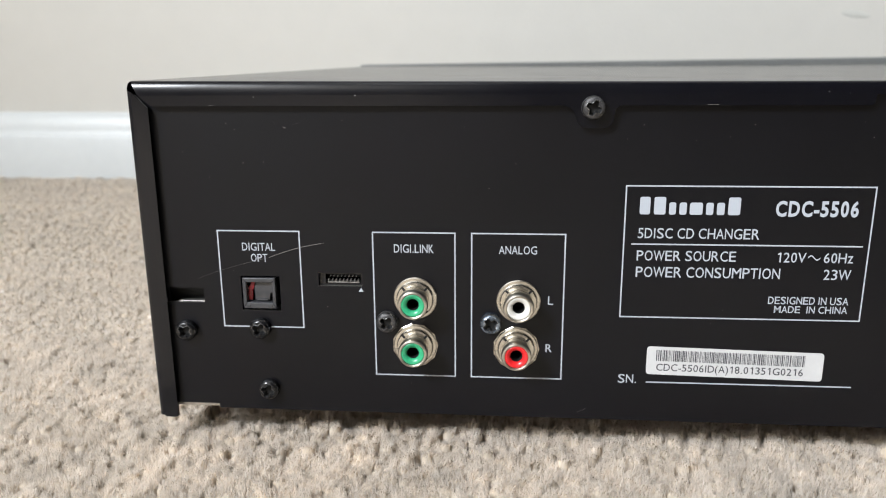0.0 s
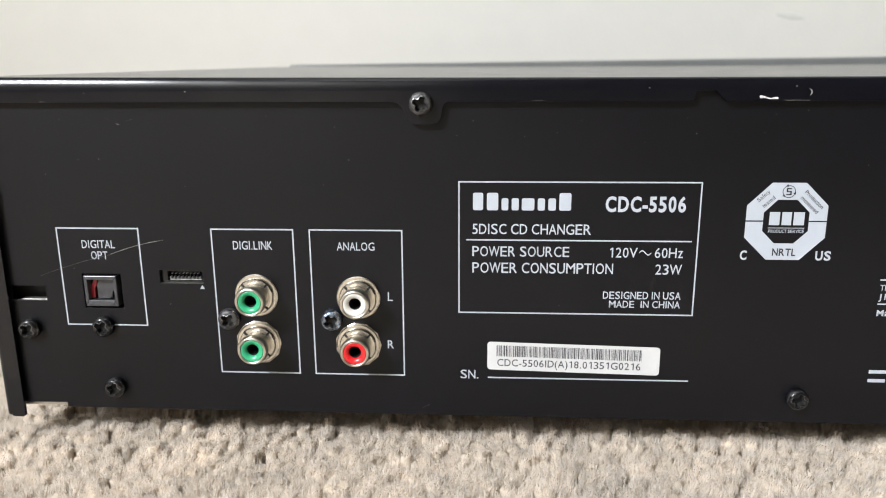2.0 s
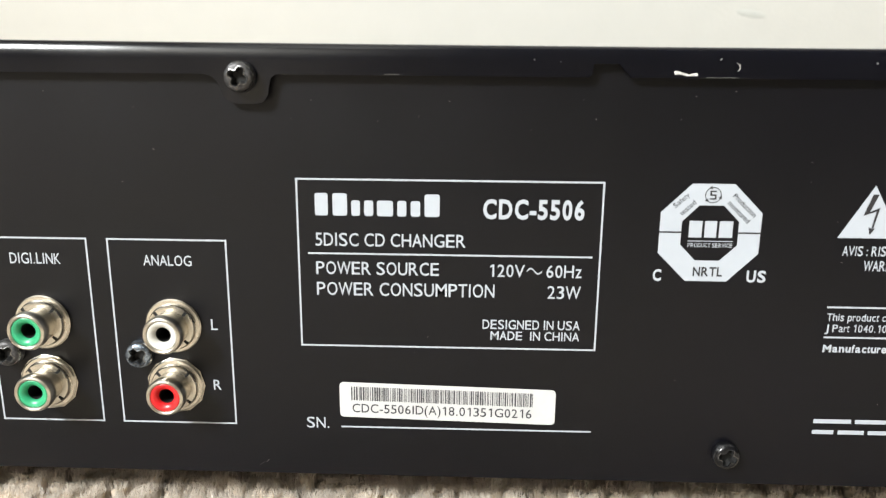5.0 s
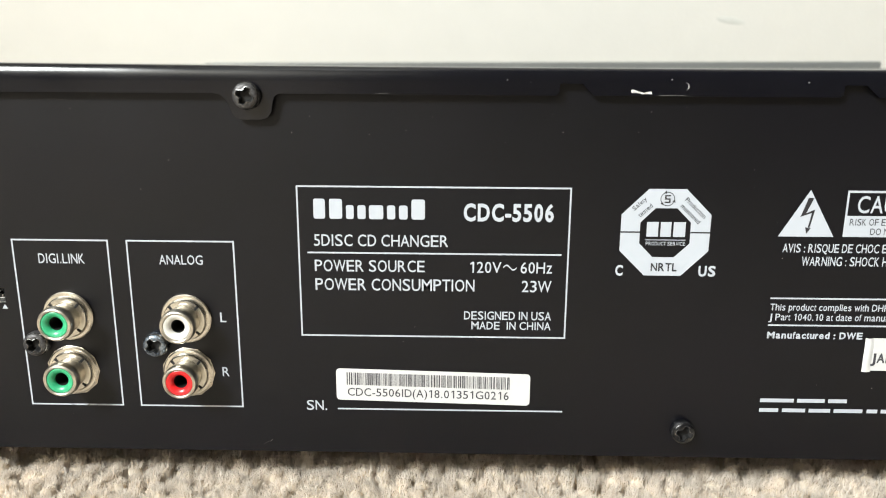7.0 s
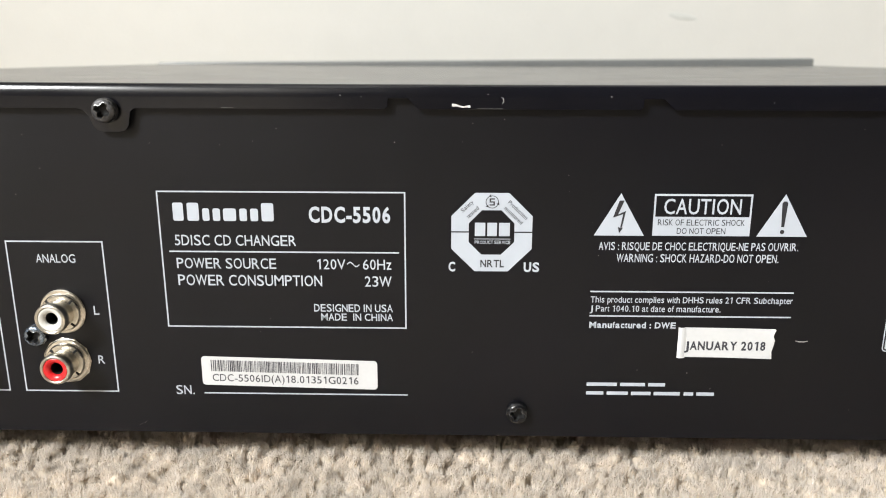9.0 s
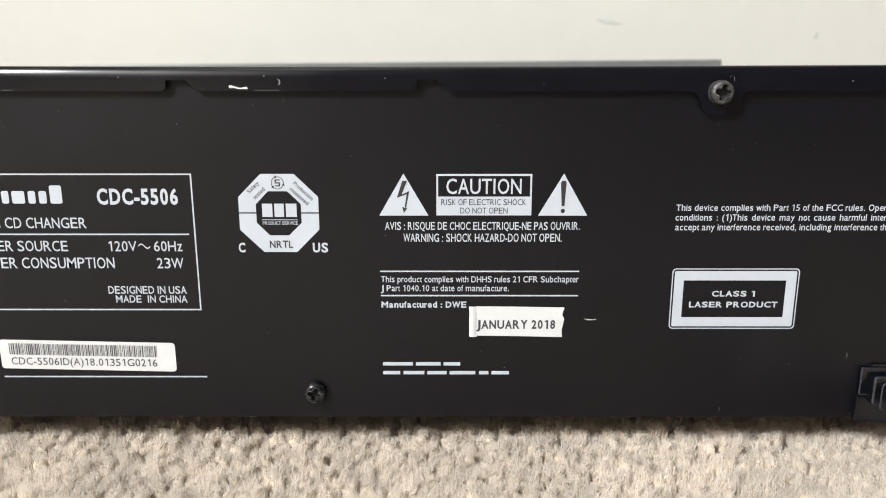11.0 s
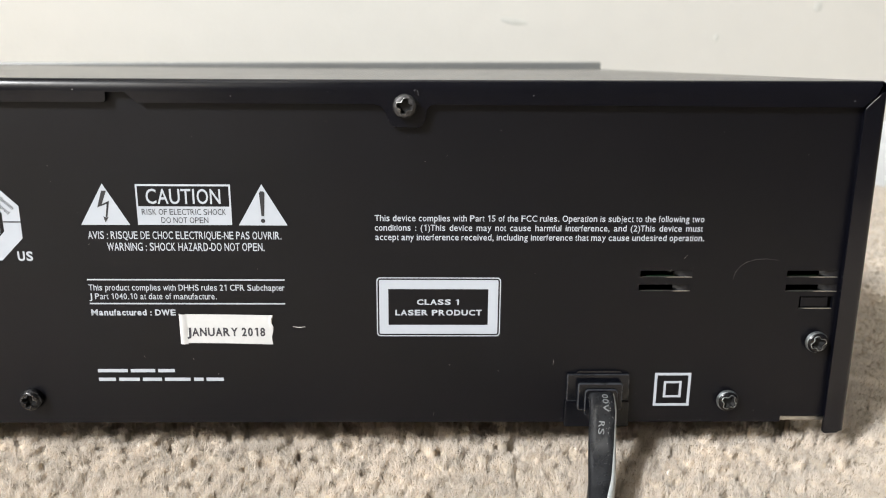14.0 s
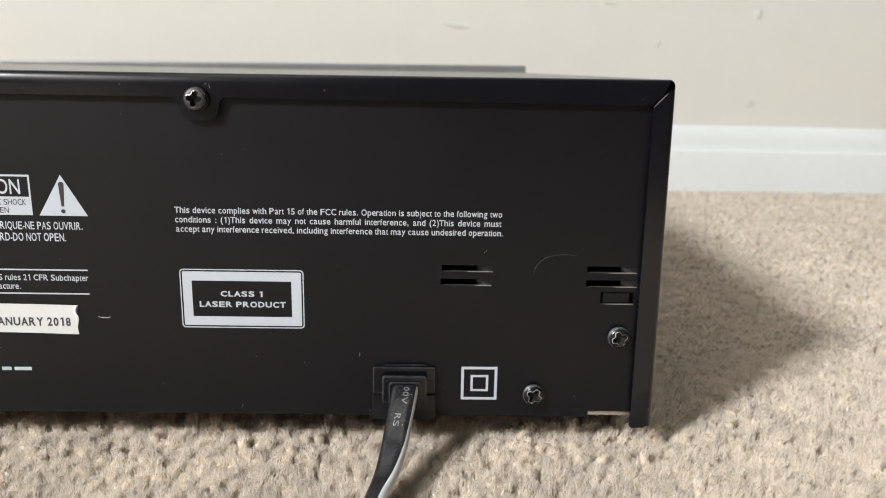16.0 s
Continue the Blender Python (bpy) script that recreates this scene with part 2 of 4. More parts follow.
def holed_plate(bm, x0, x1, z0, z1, y0, y1, holes, edge_mat=0):
    """A plate from y0 to y1 with rectangular openings (x0, x1, z0, z1) cut through it."""
    xs = sorted({x0, x1, *[v for h in holes for v in h[:2]]})
    zs = sorted({z0, z1, *[v for h in holes for v in h[2:4]]})
    xs, zs = [v for v in xs if x0 <= v <= x1], [v for v in zs if z0 <= v <= z1]

    def solid(i, j):
        if i < 0 or j < 0 or i >= len(xs) - 1 or j >= len(zs) - 1:
            return False
        cx, cz = (xs[i] + xs[i + 1]) / 2, (zs[j] + zs[j + 1]) / 2
        return not any(h[0] < cx < h[1] and h[2] < cz < h[3] for h in holes)

    grid = {}

    def vert(i, j, y):
        if (i, j, y) not in grid:
            grid[i, j, y] = bm.verts.new((xs[i] * MM, y * MM, zs[j] * MM))
        return grid[i, j, y]

    for i in range(len(xs) - 1):
        for j in range(len(zs) - 1):
            if not solid(i, j):
                continue
            bm.faces.new([vert(a, b, y0) for a, b in ((i, j), (i + 1, j), (i + 1, j + 1), (i, j + 1))])
            bm.faces.new([vert(a, b, y1) for a, b in ((i, j), (i, j + 1), (i + 1, j + 1), (i + 1, j))])
            for di, dj, a, b in ((-1, 0, (i, j), (i, j + 1)), (1, 0, (i + 1, j), (i + 1, j + 1)), (0, -1, (i, j), (i + 1, j)), (0, 1, (i, j + 1), (i + 1, j + 1))):
                if not solid(i + di, j + dj):
                    f = bm.faces.new((vert(*a, y0), vert(*b, y0), vert(*b, y1), vert(*a, y1)))
                    inside = 0 <= i + di < len(xs) - 1 and 0 <= j + dj < len(zs) - 1
                    if inside and dj == -1 or inside and dj == 1:
                        f.material_index = edge_mat if dj == 1 else 0


# ---- the room ----
def setting(name, bm, material, label, smooth=False):
    return tagged(new(name, to_mesh(name, bm, material, smooth)), label, kind="structure")


ROOM_X0, ROOM_X1, ROOM_Y0, ROOM_Y1, ROOM_Z = -1020, 4600, -1800, 527, 2700

bm = bmesh.new()
box(bm, ROOM_X0, ROOM_X1, ROOM_Y0, ROOM_Y1, -120, -9)
setting("floor", bm, CARPET_BACK, "beige cut-pile carpet floor of a bedroom")

bm = bmesh.new()
box(bm, ROOM_X0 - 120, ROOM_X1 + 120, ROOM_Y1, ROOM_Y1 + 120, -120, ROOM_Z)
setting("wall_north", bm, WALL_PAINT, "plain off-white painted wall behind the player")
# unseen south and east walls get the dark tone to weaken the fill light
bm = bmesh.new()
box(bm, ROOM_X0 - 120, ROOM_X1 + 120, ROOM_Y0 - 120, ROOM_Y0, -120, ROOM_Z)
setting("wall_south", bm, BOUNCE_CUT, "plain unseen wall, darkened to cut bounced light and reflections")
# added unseen dark screen in the operator's place, to darken the panel's reflections
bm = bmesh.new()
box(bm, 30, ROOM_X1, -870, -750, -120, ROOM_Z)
setting("reflection_screen", bm, BOUNCE_CUT, "plain unseen wall, darkened to cut bounced light and reflections")
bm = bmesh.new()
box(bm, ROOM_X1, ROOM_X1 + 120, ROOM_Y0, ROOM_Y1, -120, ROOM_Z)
setting("wall_east", bm, BOUNCE_CUT, "plain unseen wall, darkened to cut bounced light and reflections")
bm = bmesh.new()
holed_plate(bm, ROOM_Y0, ROOM_Y1, -120, ROOM_Z, 0, 120, [((WIN_Y - WIN_W / 2) * 1000, (WIN_Y + WIN_W / 2) * 1000, (WIN_Z - WIN_H / 2) * 1000, (WIN_Z + WIN_H / 2) * 1000)])
bmesh.ops.transform(bm, matrix=Matrix.Translation((ROOM_X0 * MM, 0, 0)) @ Matrix.Rotation(radians(90), 4, "Z"), verts=bm.verts)
setting("wall_west", bm, WALL_PAINT, "plain off-white painted wall with a window opening")
bm = bmesh.new()
box(bm, ROOM_X0 - 120, ROOM_X1 + 120, ROOM_Y0 - 120, ROOM_Y1 + 120, ROOM_Z, ROOM_Z + 100)
setting("ceiling", bm, CEILING_PAINT, "plain white ceiling")

# faint scuffs in the wall's paint
for sx, sz, sw, sh in ((404.0, 146.5, 13.0, 3.0), (591.0, 134.0, 2.5, 3.5), (682.0, 162.0, 4.0, 5.0), (683.0, 81.0, 5.0, 3.5), (544.0, 169.0, 6.0, 2.0)):
    bm = bmesh.new()
    lathe(bm, [(1.0, 0.0), (0.8, -0.35), (0.4, -0.5), (0.0, -0.55)], 20)
    bmesh.ops.transform(bm, matrix=Matrix.LocRotScale(Vector((sx, ROOM_Y1, sz)) * MM, Euler((0, radians(8), 0)), Vector((sw, 1.0, sh))), verts=bm.verts)
    setting("wall_scuff", bm, SCUFF, "faint grey scuff on the painted wall", smooth=True)

# baseboard: a flat face, a small step, and a rounded cap that leans back to the wall
PROFILE = [(527, -14), (513.5, -14), (513.5, 37.5), (514.2, 39.0), (516.0, 39.8), (517.2, 41.5), (517.8, 46), (519.5, 53), (521.6, 57.5), (523.6, 60.2), (525.2, 61.6), (527, 62)]
bm = bmesh.new()
ends = []
for x in (ROOM_X0, ROOM_X1):
    ends.append([bm.verts.new((x * MM, y * MM, (z - 0.0030 * (x + 90)) * MM)) for y, z in PROFILE])
bm.faces.new(ends[0])
bm.faces.new(ends[1][::-1])
for i in range(len(PROFILE)):
    j = (i + 1) % len(PROFILE)
    bm.faces.new((ends[0][i], ends[1][i], ends[1][j], ends[0][j]))
setting("baseboard", bm, TRIM_PAINT, "white painted baseboard along the wall", smooth=True)


# ---- carpet pile ----
def carpet_pile():
    """Cut ends of twisted yarn: each a bundle of fine fibres round a soft core, splayed at its tip like a brush."""
    rng = np.random.default_rng(7)
    xs, ys = [], []
    for pitch, y0, y1 in ((2.45, -44.0, 80.0), (3.1, 80.0, 210.0), (4.2, 210.0, 512.0)):
        gx, gy = np.meshgrid(np.arange(-440, 880, pitch), np.arange(y0, y1, pitch * 0.9))
        gx[1::2] += pitch / 2
        xs.append((gx + rng.normal(0, 0.27 * pitch, gx.shape)).ravel())
        ys.append((gy + rng.normal(0, 0.27 * pitch, gy.shape)).ravel())
    x, y = np.concatenate(xs), np.concatenate(ys)
    keep = (x > 70 - 0.78 * (y + 195)) & (x < 402 + 0.70 * (y + 195)) & (y < 511)
    keep &= ~((x > 28) & (x < 412) & (y > 45))
    keep &= ~((x > 4) & (x < 436) & (y > 330))
    x, y = x[keep], y[keep]
    n = x.size
    # neighbouring yarns lean together in loose clumps; the lean drifts over the floor
    drift = 0.9 * np.sin(x / 31.0 + 1.7 * np.sin(y / 47.0)) + 0.5 * np.sin(y / 19.0 + x / 63.0)
    clump_x = np.sin(x / 2.3 + 2.1 * np.sin(y / 5.1)) + 0.8 * np.sin(y / 3.1 + 1.3 * np.sin(x / 7.7))
    clump_y = np.sin(y / 2.5 + 1.9 * np.sin(x / 4.7)) + 0.8 * np.sin(x / 3.3 + 1.1 * np.sin(y / 8.3))
    lean_x, lean_y = rng.normal(0, 0.7, n) + 0.6 * drift + 0.45 * clump_x, rng.normal(0, 0.7, n) - 0.5 * drift + 0.45 * clump_y
    top = np.clip(rng.normal(-0.5, 0.55, n) + 0.3 * drift + 0.25 * clump_x * clump_y, -2.0, 0.9) + np.interp(y, (40.0, 160.0), (5.2, 1.4)) + np.where(np.abs(y - 4.0) < 12.0, rng.normal(0.2, 0.7, n), 0.0)
    top = top + 0.3 * np.sin(x / 1.35 + 2.0 * np.sin(y / 2.9)) * np.sin(y / 1.5 + 1.6 * np.sin(x / 3.4))
    # under the case the pile is lowered towards its middle, to darken the gap
    under_case = (x > 3) & (x < 437)
    top = np.where(under_case, np.minimum(top, np.interp(y, (5.0, 12.0, 24.0), (8.0, 4.0, -2.0)) + rng.normal(0, 1.6, n)), top)
    scale = np.interp(y, (75.0, 85.0, 205.0, 215.0), (1.0, 1.3, 1.3, 1.7))
    girth, spin = rng.uniform(1.2, 1.6, n) * scale, rng.uniform(0, 2 * np.pi, n)
    front = (y > -34) & (y < 12)
    # soft cores
    sides = 5
    core = np.empty((n, 2 * sides + 1, 3), np.float32)
    for k, (h, w, share) in enumerate(((-9.6, 0.95, 0.0), (-2.4, 1.28, 0.74))):
        for j in range(sides):
            a = spin + 2 * np.pi * j / sides + 0.5 * k
            r = girth * w * rng.uniform(0.8, 1.15, n)
            core[:, sides * k + j, 0] = x + lean_x * share + r * np.cos(a)
            core[:, sides * k + j, 1] = y + lean_y * share + r * np.sin(a)
            core[:, sides * k + j, 2] = top + h + rng.normal(0, 0.2, n) if k else -9.6
    core[:, -1, 0], core[:, -1, 1], core[:, -1, 2] = x + 0.9 * lean_x, y + 0.9 * lean_y, top - np.where(front, 1.5, 1.6)
    tri = []
    for j in range(sides):
        q = (j + 1) % sides
        tri += [(j, q, sides + q), (j, sides + q, sides + j), (sides + j, sides + q, 2 * sides)]
    per = core.shape[1]
    faces = [(np.arange(n, dtype=np.int32)[:, None, None] * per + np.array(tri, np.int32)[None]).reshape(-1)]
    # fibres: from low in the yarn, wound part of a turn round it, out to a ragged domed tip
    count = np.where(front, 64, np.where(y < 80, 34, np.where(y < 210, 13, 7)))
    fx, fy, flx, fly, ft, fg, fs, ff, fsc = (np.repeat(v, count) for v in (x, y, lean_x, lean_y, top, girth, spin, front, scale))
    total = fx.size
    a0 = rng.uniform(0, 2 * np.pi, total)
    out = np.sqrt(rng.uniform(0.05, 1.0, total))
    turn = 0.9 + rng.normal(0, 0.25, total)
    wide = np.where(ff, rng.uniform(0.06, 0.12, total), np.where(fy < 80, rng.uniform(0.11, 0.20, total), rng.uniform(0.18, 0.32, total)) * fsc)
    tip_h = -0.9 * out ** 2 + rng.normal(0, 0.4, total)
    stray = np.where(rng.uniform(0, 1, total) < 0.12, 1.0, 0.25)
    strand = np.empty((total, 5, 3), np.float32)
    for k, (h, grow, share, wind) in enumerate(((-5.5, 0.85, 0.35, 0.0), (-1.7, 1.12, 0.78, 0.6), (0.0, 1.42, 1.0, 1.0))):
        a = a0 + turn * wind
        r = fg * out * grow
        px = fx + flx * share + r * np.cos(a)
        py = fy + fly * share + r * np.sin(a)
        pz = ft + h + (tip_h if k == 2 else 0.5 * tip_h if k else 0.0)
        if k == 2:
            px = px + stray * rng.normal(0, 0.8, total)
            py = py + stray * rng.normal(0, 0.8, total)
            pz = pz + 0.5 * stray * rng.normal(0, 0.5, total)
            strand[:, 4, 0], strand[:, 4, 1], strand[:, 4, 2] = px, py, pz
        else:
            face = a + rng.normal(0, 0.7, total)
            strand[:, 2 * k, 0], strand[:, 2 * k, 1], strand[:, 2 * k, 2] = px - wide * np.sin(face), py + wide * np.cos(face), pz
            strand[:, 2 * k + 1, 0], strand[:, 2 * k + 1, 1], strand[:, 2 * k + 1, 2] = px + wide * np.sin(face), py - wide * np.cos(face), pz
    blade = np.array([(0, 1, 3), (0, 3, 2), (2, 3, 4)], np.int32)
    faces.append((n * per + np.arange(total, dtype=np.int32)[:, None, None] * 5 + blade[None]).reshape(-1))
    # loose fibre ends lying over the tips
    count = np.where(front, 20, np.where(y < 80, 8, 2))
    hx, hy, ht, hg, hs, hf = (np.repeat(v, count) for v in (x + lean_x, y + lean_y, top, girth, scale, front))
    loose = hx.size
    a0, out = rng.uniform(0, 2 * np.pi, loose), np.sqrt(rng.uniform(0, 1, loose))
    bx, by, bz = hx + 1.25 * hg * out * np.cos(a0), hy + 1.25 * hg * out * np.sin(a0), ht - 1.15 * out ** 2 - rng.uniform(0.1, 0.7, loose)
    yaw, pitch = rng.uniform(0, 2 * np.pi, loose), rng.normal(0.45, 0.45, loose)
    length = rng.uniform(0.5, 1.4, loose) * hs
    wide = np.where(hf, rng.uniform(0.04, 0.08, loose), rng.uniform(0.10, 0.18, loose) * hs)
    hair = np.empty((loose, 3, 3), np.float32)
    for k, side in ((0, -1), (1, 1)):
        hair[:, k, 0], hair[:, k, 1], hair[:, k, 2] = bx - side * wide * np.sin(yaw), by + side * wide * np.cos(yaw), bz
    hair[:, 2, 0], hair[:, 2, 1], hair[:, 2, 2] = bx + length * np.cos(pitch) * np.cos(yaw), by + length * np.cos(pitch) * np.sin(yaw), bz + length * np.sin(pitch)
    faces.append(n * per + total * 5 + np.arange(loose * 3, dtype=np.int32))
    verts = np.concatenate([core.reshape(-1, 3), strand.reshape(-1, 3), hair.reshape(-1, 3)])
    faces = np.concatenate(faces)
    me = bpy.data.meshes.new("carpet_pile")
    me.vertices.add(len(verts))
    me.vertices.foreach_set("co", (verts * MM).astype(np.float32).ravel())
    count = faces.size // 3
    me.loops.add(faces.size)
    me.loops.foreach_set("vertex_index", faces)
    me.polygons.add(count)
    me.polygons.foreach_set("loop_start", np.arange(0, faces.size, 3, dtype=np.int32))
    me.polygons.foreach_set("use_smooth", np.ones(count, bool))
    me.update(calc_edges=True)
    me.materials.append(CARPET)
    me.materials.append(FIBRE)
    me.polygons.foreach_set("material_index", (np.arange(count) >= n * len(tri)).astype(np.int32))
    return tagged(new("carpet_pile", me), "beige twisted cut-pile carpet tufts covering the floor", "carpet", kind="stuff")


carpet_pile()

# ---- the disc player: sheet-metal case ----
player = tagged(empty_thing("cd_changer", 0.22, 0.18, 0.0), "black metal disc changer, white-lettered back, standing on beige carpet", "disc player")

W, TOP, DEPTH = 440.0, 106.25, 355.0

# cover: top and sides bent from one sheet, with rounded folds and a rear lip with screw tabs and notches
bm = bmesh.new()
R = 1.6


def sheet_section(r_out, inset):
    pts = [(inset, 11.9)]
    for k in range(6):
        a = radians(180 - 18 * k)
        pts.append((R + (r_out) * math.cos(a), TOP - R + r_out * math.sin(a)))
    for k in range(6):
        a = radians(90 - 18 * k)
        pts.append((W - R + r_out * math.cos(a), TOP - R + r_out * math.sin(a)))
    pts.append((W - inset, 11.9))
    return pts


outer, inner = sheet_section(R, 0.0), sheet_section(R - 0.8, 0.8)
loops = []
for y in (-0.2, DEPTH):
    loops.append([[bm.verts.new((x * MM, y * MM, z * MM)) for x, z in s] for s in (outer, inner)])
for s in (0, 1):
    for i in range(len(outer) - 1):
        bm.faces.new((loops[0][s][i], loops[0][s][i + 1], loops[1][s][i + 1], loops[1][s][i]))
for i in range(len(outer) - 1):
    bm.faces.new((loops[1][0][i], loops[1][0][i + 1], loops[1][1][i + 1], loops[1][1][i]))
for i in (0, len(outer) - 1):
    bm.faces.new((loops[0][0][i], loops[0][1][i], loops[1][1][i], loops[1][0][i]))


def fold(bm, start, end, at):
    """A quarter-round fold between two ends; at(a) gives the offsets for an angle."""
    rows = []
    for k in range(13):
        a = radians(7.5 * k)
        rows.append([bm.verts.new(Vector(p) * MM) for p in at(a, start, end)])
    for p, q in zip(rows, rows[1:]):
        bm.faces.new((p[0], p[1], q[1], q[0]))


ROLL = 3.75
fold(bm, 3.1, W - 3.1, lambda a, s, e: [(x, -0.2 - R * math.cos(a), TOP - ROLL + ROLL * math.sin(a)) for x in (s - 1.9 * math.sin(a), e + 1.9 * math.sin(a))])
fold(bm, 11.9, 103.4, lambda a, s, e: [(R - R * math.sin(a), -0.2 - R * math.cos(a), z) for z in (s, e + (TOP - R - 103.4) * a / radians(90))])
fold(bm, 11.9, 103.4, lambda a, s, e: [(W - R + R * math.sin(a), -0.2 - R * math.cos(a), z) for z in (s, e + (TOP - R - 103.4) * a / radians(90))])
bmesh.ops.remove_doubles(bm, verts=bm.verts, dist=0.00004)
# the thin top sags slightly between its ends
for k in range(1, 22):
    bmesh.ops.bisect_plane(bm, geom=bm.verts[:] + bm.edges[:] + bm.faces[:], dist=0.000001, plane_co=(20 * k * MM, 0, 0), plane_no=(1, 0, 0))
for v in bm.verts:
    share = min(1.0, max(0.0, (v.co.z / MM - TOP + ROLL) / ROLL))
    v.co.z -= 0.75 * share * math.sin(math.pi * min(1.0, max(0.0, v.co.x / MM / W))) * MM
LIP = 99.8
lip_outline = [
    (3.1, TOP - ROLL), (6.0, LIP), (112.6, LIP), (114.0, 99.4), (115.2, 98.3), (115.9, 96.8), (116.4, 95.4), (117.4, 94.5), (118.6, 94.2),
    (122.6, 94.2), (124.0, 94.6), (124.9, 95.8), (125.2, 97.6), (125.6, 99.1), (126.6, LIP), (186.4, LIP), (187.1, 100.4), (187.3, 102.3), (192.1, 102.3),
    (192.4, 101.9), (194.5, LIP), (247.0, LIP), (247.6, 100.3), (247.7, 102.3), (252.4, 102.3), (252.7, 102.0), (255.2, LIP), (312.9, LIP), (314.4, 99.4),
    (315.5, 98.2), (316.2, 96.4), (316.7, 95.0), (317.8, 94.3), (323.4, 94.2), (324.7, 94.8), (325.4, 96.2), (325.8, 98.4), (326.4, 99.4), (327.4, LIP),
    (434.0, LIP), (436.9, TOP - ROLL)]
prism(bm, lip_outline, -1.8, -0.9)
for side in (0, 1):
    flange = [(1.6, 11.9), (2.0, 11.4), (4.9, 11.3), (5.4, 11.7), (5.4, 99.3), (2.2, 102.6), (1.6, 103.4)]
    if side:
        flange = [(W - x, z) for x, z in flange][::-1]
    prism(bm, flange, -1.8, -0.9)
# the sheet bulges a little at one side and splays towards the bottom at the other
for v in bm.verts:
    x, z = v.co.x / MM, v.co.z / MM
    if x < 5.9:
        v.co.x -= (0.65 - 0.35 * max(x, 0.0) / 5.4) * MM
    elif x > W - 5.9:
        near = max(W - x, 0.0) / 5.4
        v.co.x += (0.15 + 1.15 * min(1.0, max(0.0, (TOP - z) / 92.0))) * (1.0 - 0.52 * near) * MM
cover = part("cover", bm, COVER_PAINT, player, "black painted sheet-metal cover with folded rear lip", smooth=True)

# paint rubbed off along the mitred ends of the two side flanges
for pts, rubbed in (([(2.0, 102.7), (3.4, 101.2), (5.05, 99.45)], FAINT), ([(W - 2.05, 102.75), (W - 3.6, 101.2), (W - 5.2, 99.45)], DUST)):
    bm = bmesh.new()
    row = []
    for i, (x, z) in enumerate(pts):
        h = (0.05, 0.1, 0.04)[i]
        row.append([bm.verts.new((x * MM, y * MM, (z + dz) * MM)) for y, dz in ((-1.88, -h), (-1.9, 0.0), (-1.8, h))])
    for a, b in zip(row, row[1:]):
        for k in (0, 1):
            bm.faces.new((a[k], a[k + 1], b[k + 1], b[k]))
    part("worn_mitre", bm, rubbed, cover, "paint rubbed bare along the mitre")

# back panel with its openings
OPT = (25.9, 36.9, 43.7, 53.7)
SOCKET = (47.8, 59.8, 51.2, 54.9)
SLOT = (5.0, 15.2, 45.8, 50.0)
VENTS = [(382.0, 395.7, 55.4, 57.2), (381.8, 395.4, 51.6, 53.4), (420.9, 434.5, 55.5, 57.3), (420.9, 434.7, 51.6, 53.5)]
SLOT_R = (425.0, 434.0, 46.8, 50.2)
bm = bmesh.new()
holed_plate(bm, 2.0, W - 2.0, 13.9, 103.2, 0.0, 1.0,
            [OPT, SOCKET, SLOT, *VENTS, SLOT_R, (1.0, 17.0, 13.0, 15.2), (423.7, 439.0, 13.0, 15.6)], edge_mat=1)
panel = part("back_panel", bm, [BLACK_PAINT, BARE_STEEL], player, "matt black back panel printed in white, lightly scratched")

bm = bmesh.new()
box(bm, 1.5, W - 1.5, 1.1, DEPTH, 13.9, 14.9)
part("bottom_plate", bm, BARE_STEEL, player)
bm = bmesh.new()
box(bm, 384.5, 392.0, 2.4, 4.5, 53.6, 55.05)
part("circuit_board", bm, PCB, player, "green circuit board behind the vents")
bm = bmesh.new()
box(bm, 422.0, 431.0, 2.4, 4.5, 53.6, 55.05)
part("circuit_board", bm, PCB, player, "green circuit board behind the vents")
bm = bmesh.new()
box(bm, 7.0, 15.0, 1.1, 3.2, 44.9, 45.9, bevel=0.1)
part("inner_bracket", bm, BARE_STEEL, player, "bare metal edge inside the slot")
# black sheet behind the left slot, painting in its dark inside
bm = bmesh.new()
box(bm, 3.0, 16.5, 5.0, 6.0, 44.0, 52.0)
part("inner_bracket", bm, RECESS_SHADE, player)
bm = bmesh.new()
box(bm, 425.7, 433.1, 0.55, 1.4, 47.1, 49.9, bevel=0.2)
part("inner_bracket", bm, BLACK_PAINT, player, "black flap set back in the slot")
# black sheet behind the right slot, painting in its dark inside
bm = bmesh.new()
box(bm, 424.0, 436.0, 2.6, 3.2, 44.0, 51.2)
part("inner_bracket", bm, RECESS_SHADE, player)

for x0, x1, z in ((389.0, 395.7, 55.4), (391.0, 395.4, 51.6), (427.0, 434.4, 55.5), (428.5, 434.6, 51.6), (426.5, 433.9, 46.8)):
    bm = bmesh.new()
    box(bm, x0, x1, -0.04, 0.5, z - 0.05, z + 0.13)
    part("vent_edge", bm, BARE_STEEL, player, "bare cut edge of a vent")

# each vent's right end is pressed inwards as a ramp
for x0, x1, z0, z1 in VENTS:
    bm = bmesh.new()
    rows = []
    for k in range(5):
        t = k / 4
        rows.append([bm.verts.new(((x1 + 0.6 - 4.6 * t) * MM, (0.02 + 2.2 * t * t) * MM, z * MM)) for z in (z0 - 0.05, z1 + 0.25 * (1 - t))])
    for a, b in zip(rows, rows[1:]):
        bm.faces.new((a[0], b[0], b[1], a[1]))
    part("louvre", bm, BLACK_PAINT, panel, smooth=True)

# front: the plastic fascia stands slightly above the cover
bm = bmesh.new()
box(bm, -6.0, W + 7.5, DEPTH + 0.2, DEPTH + 32, 14.0, 109.0, bevel=1.2)
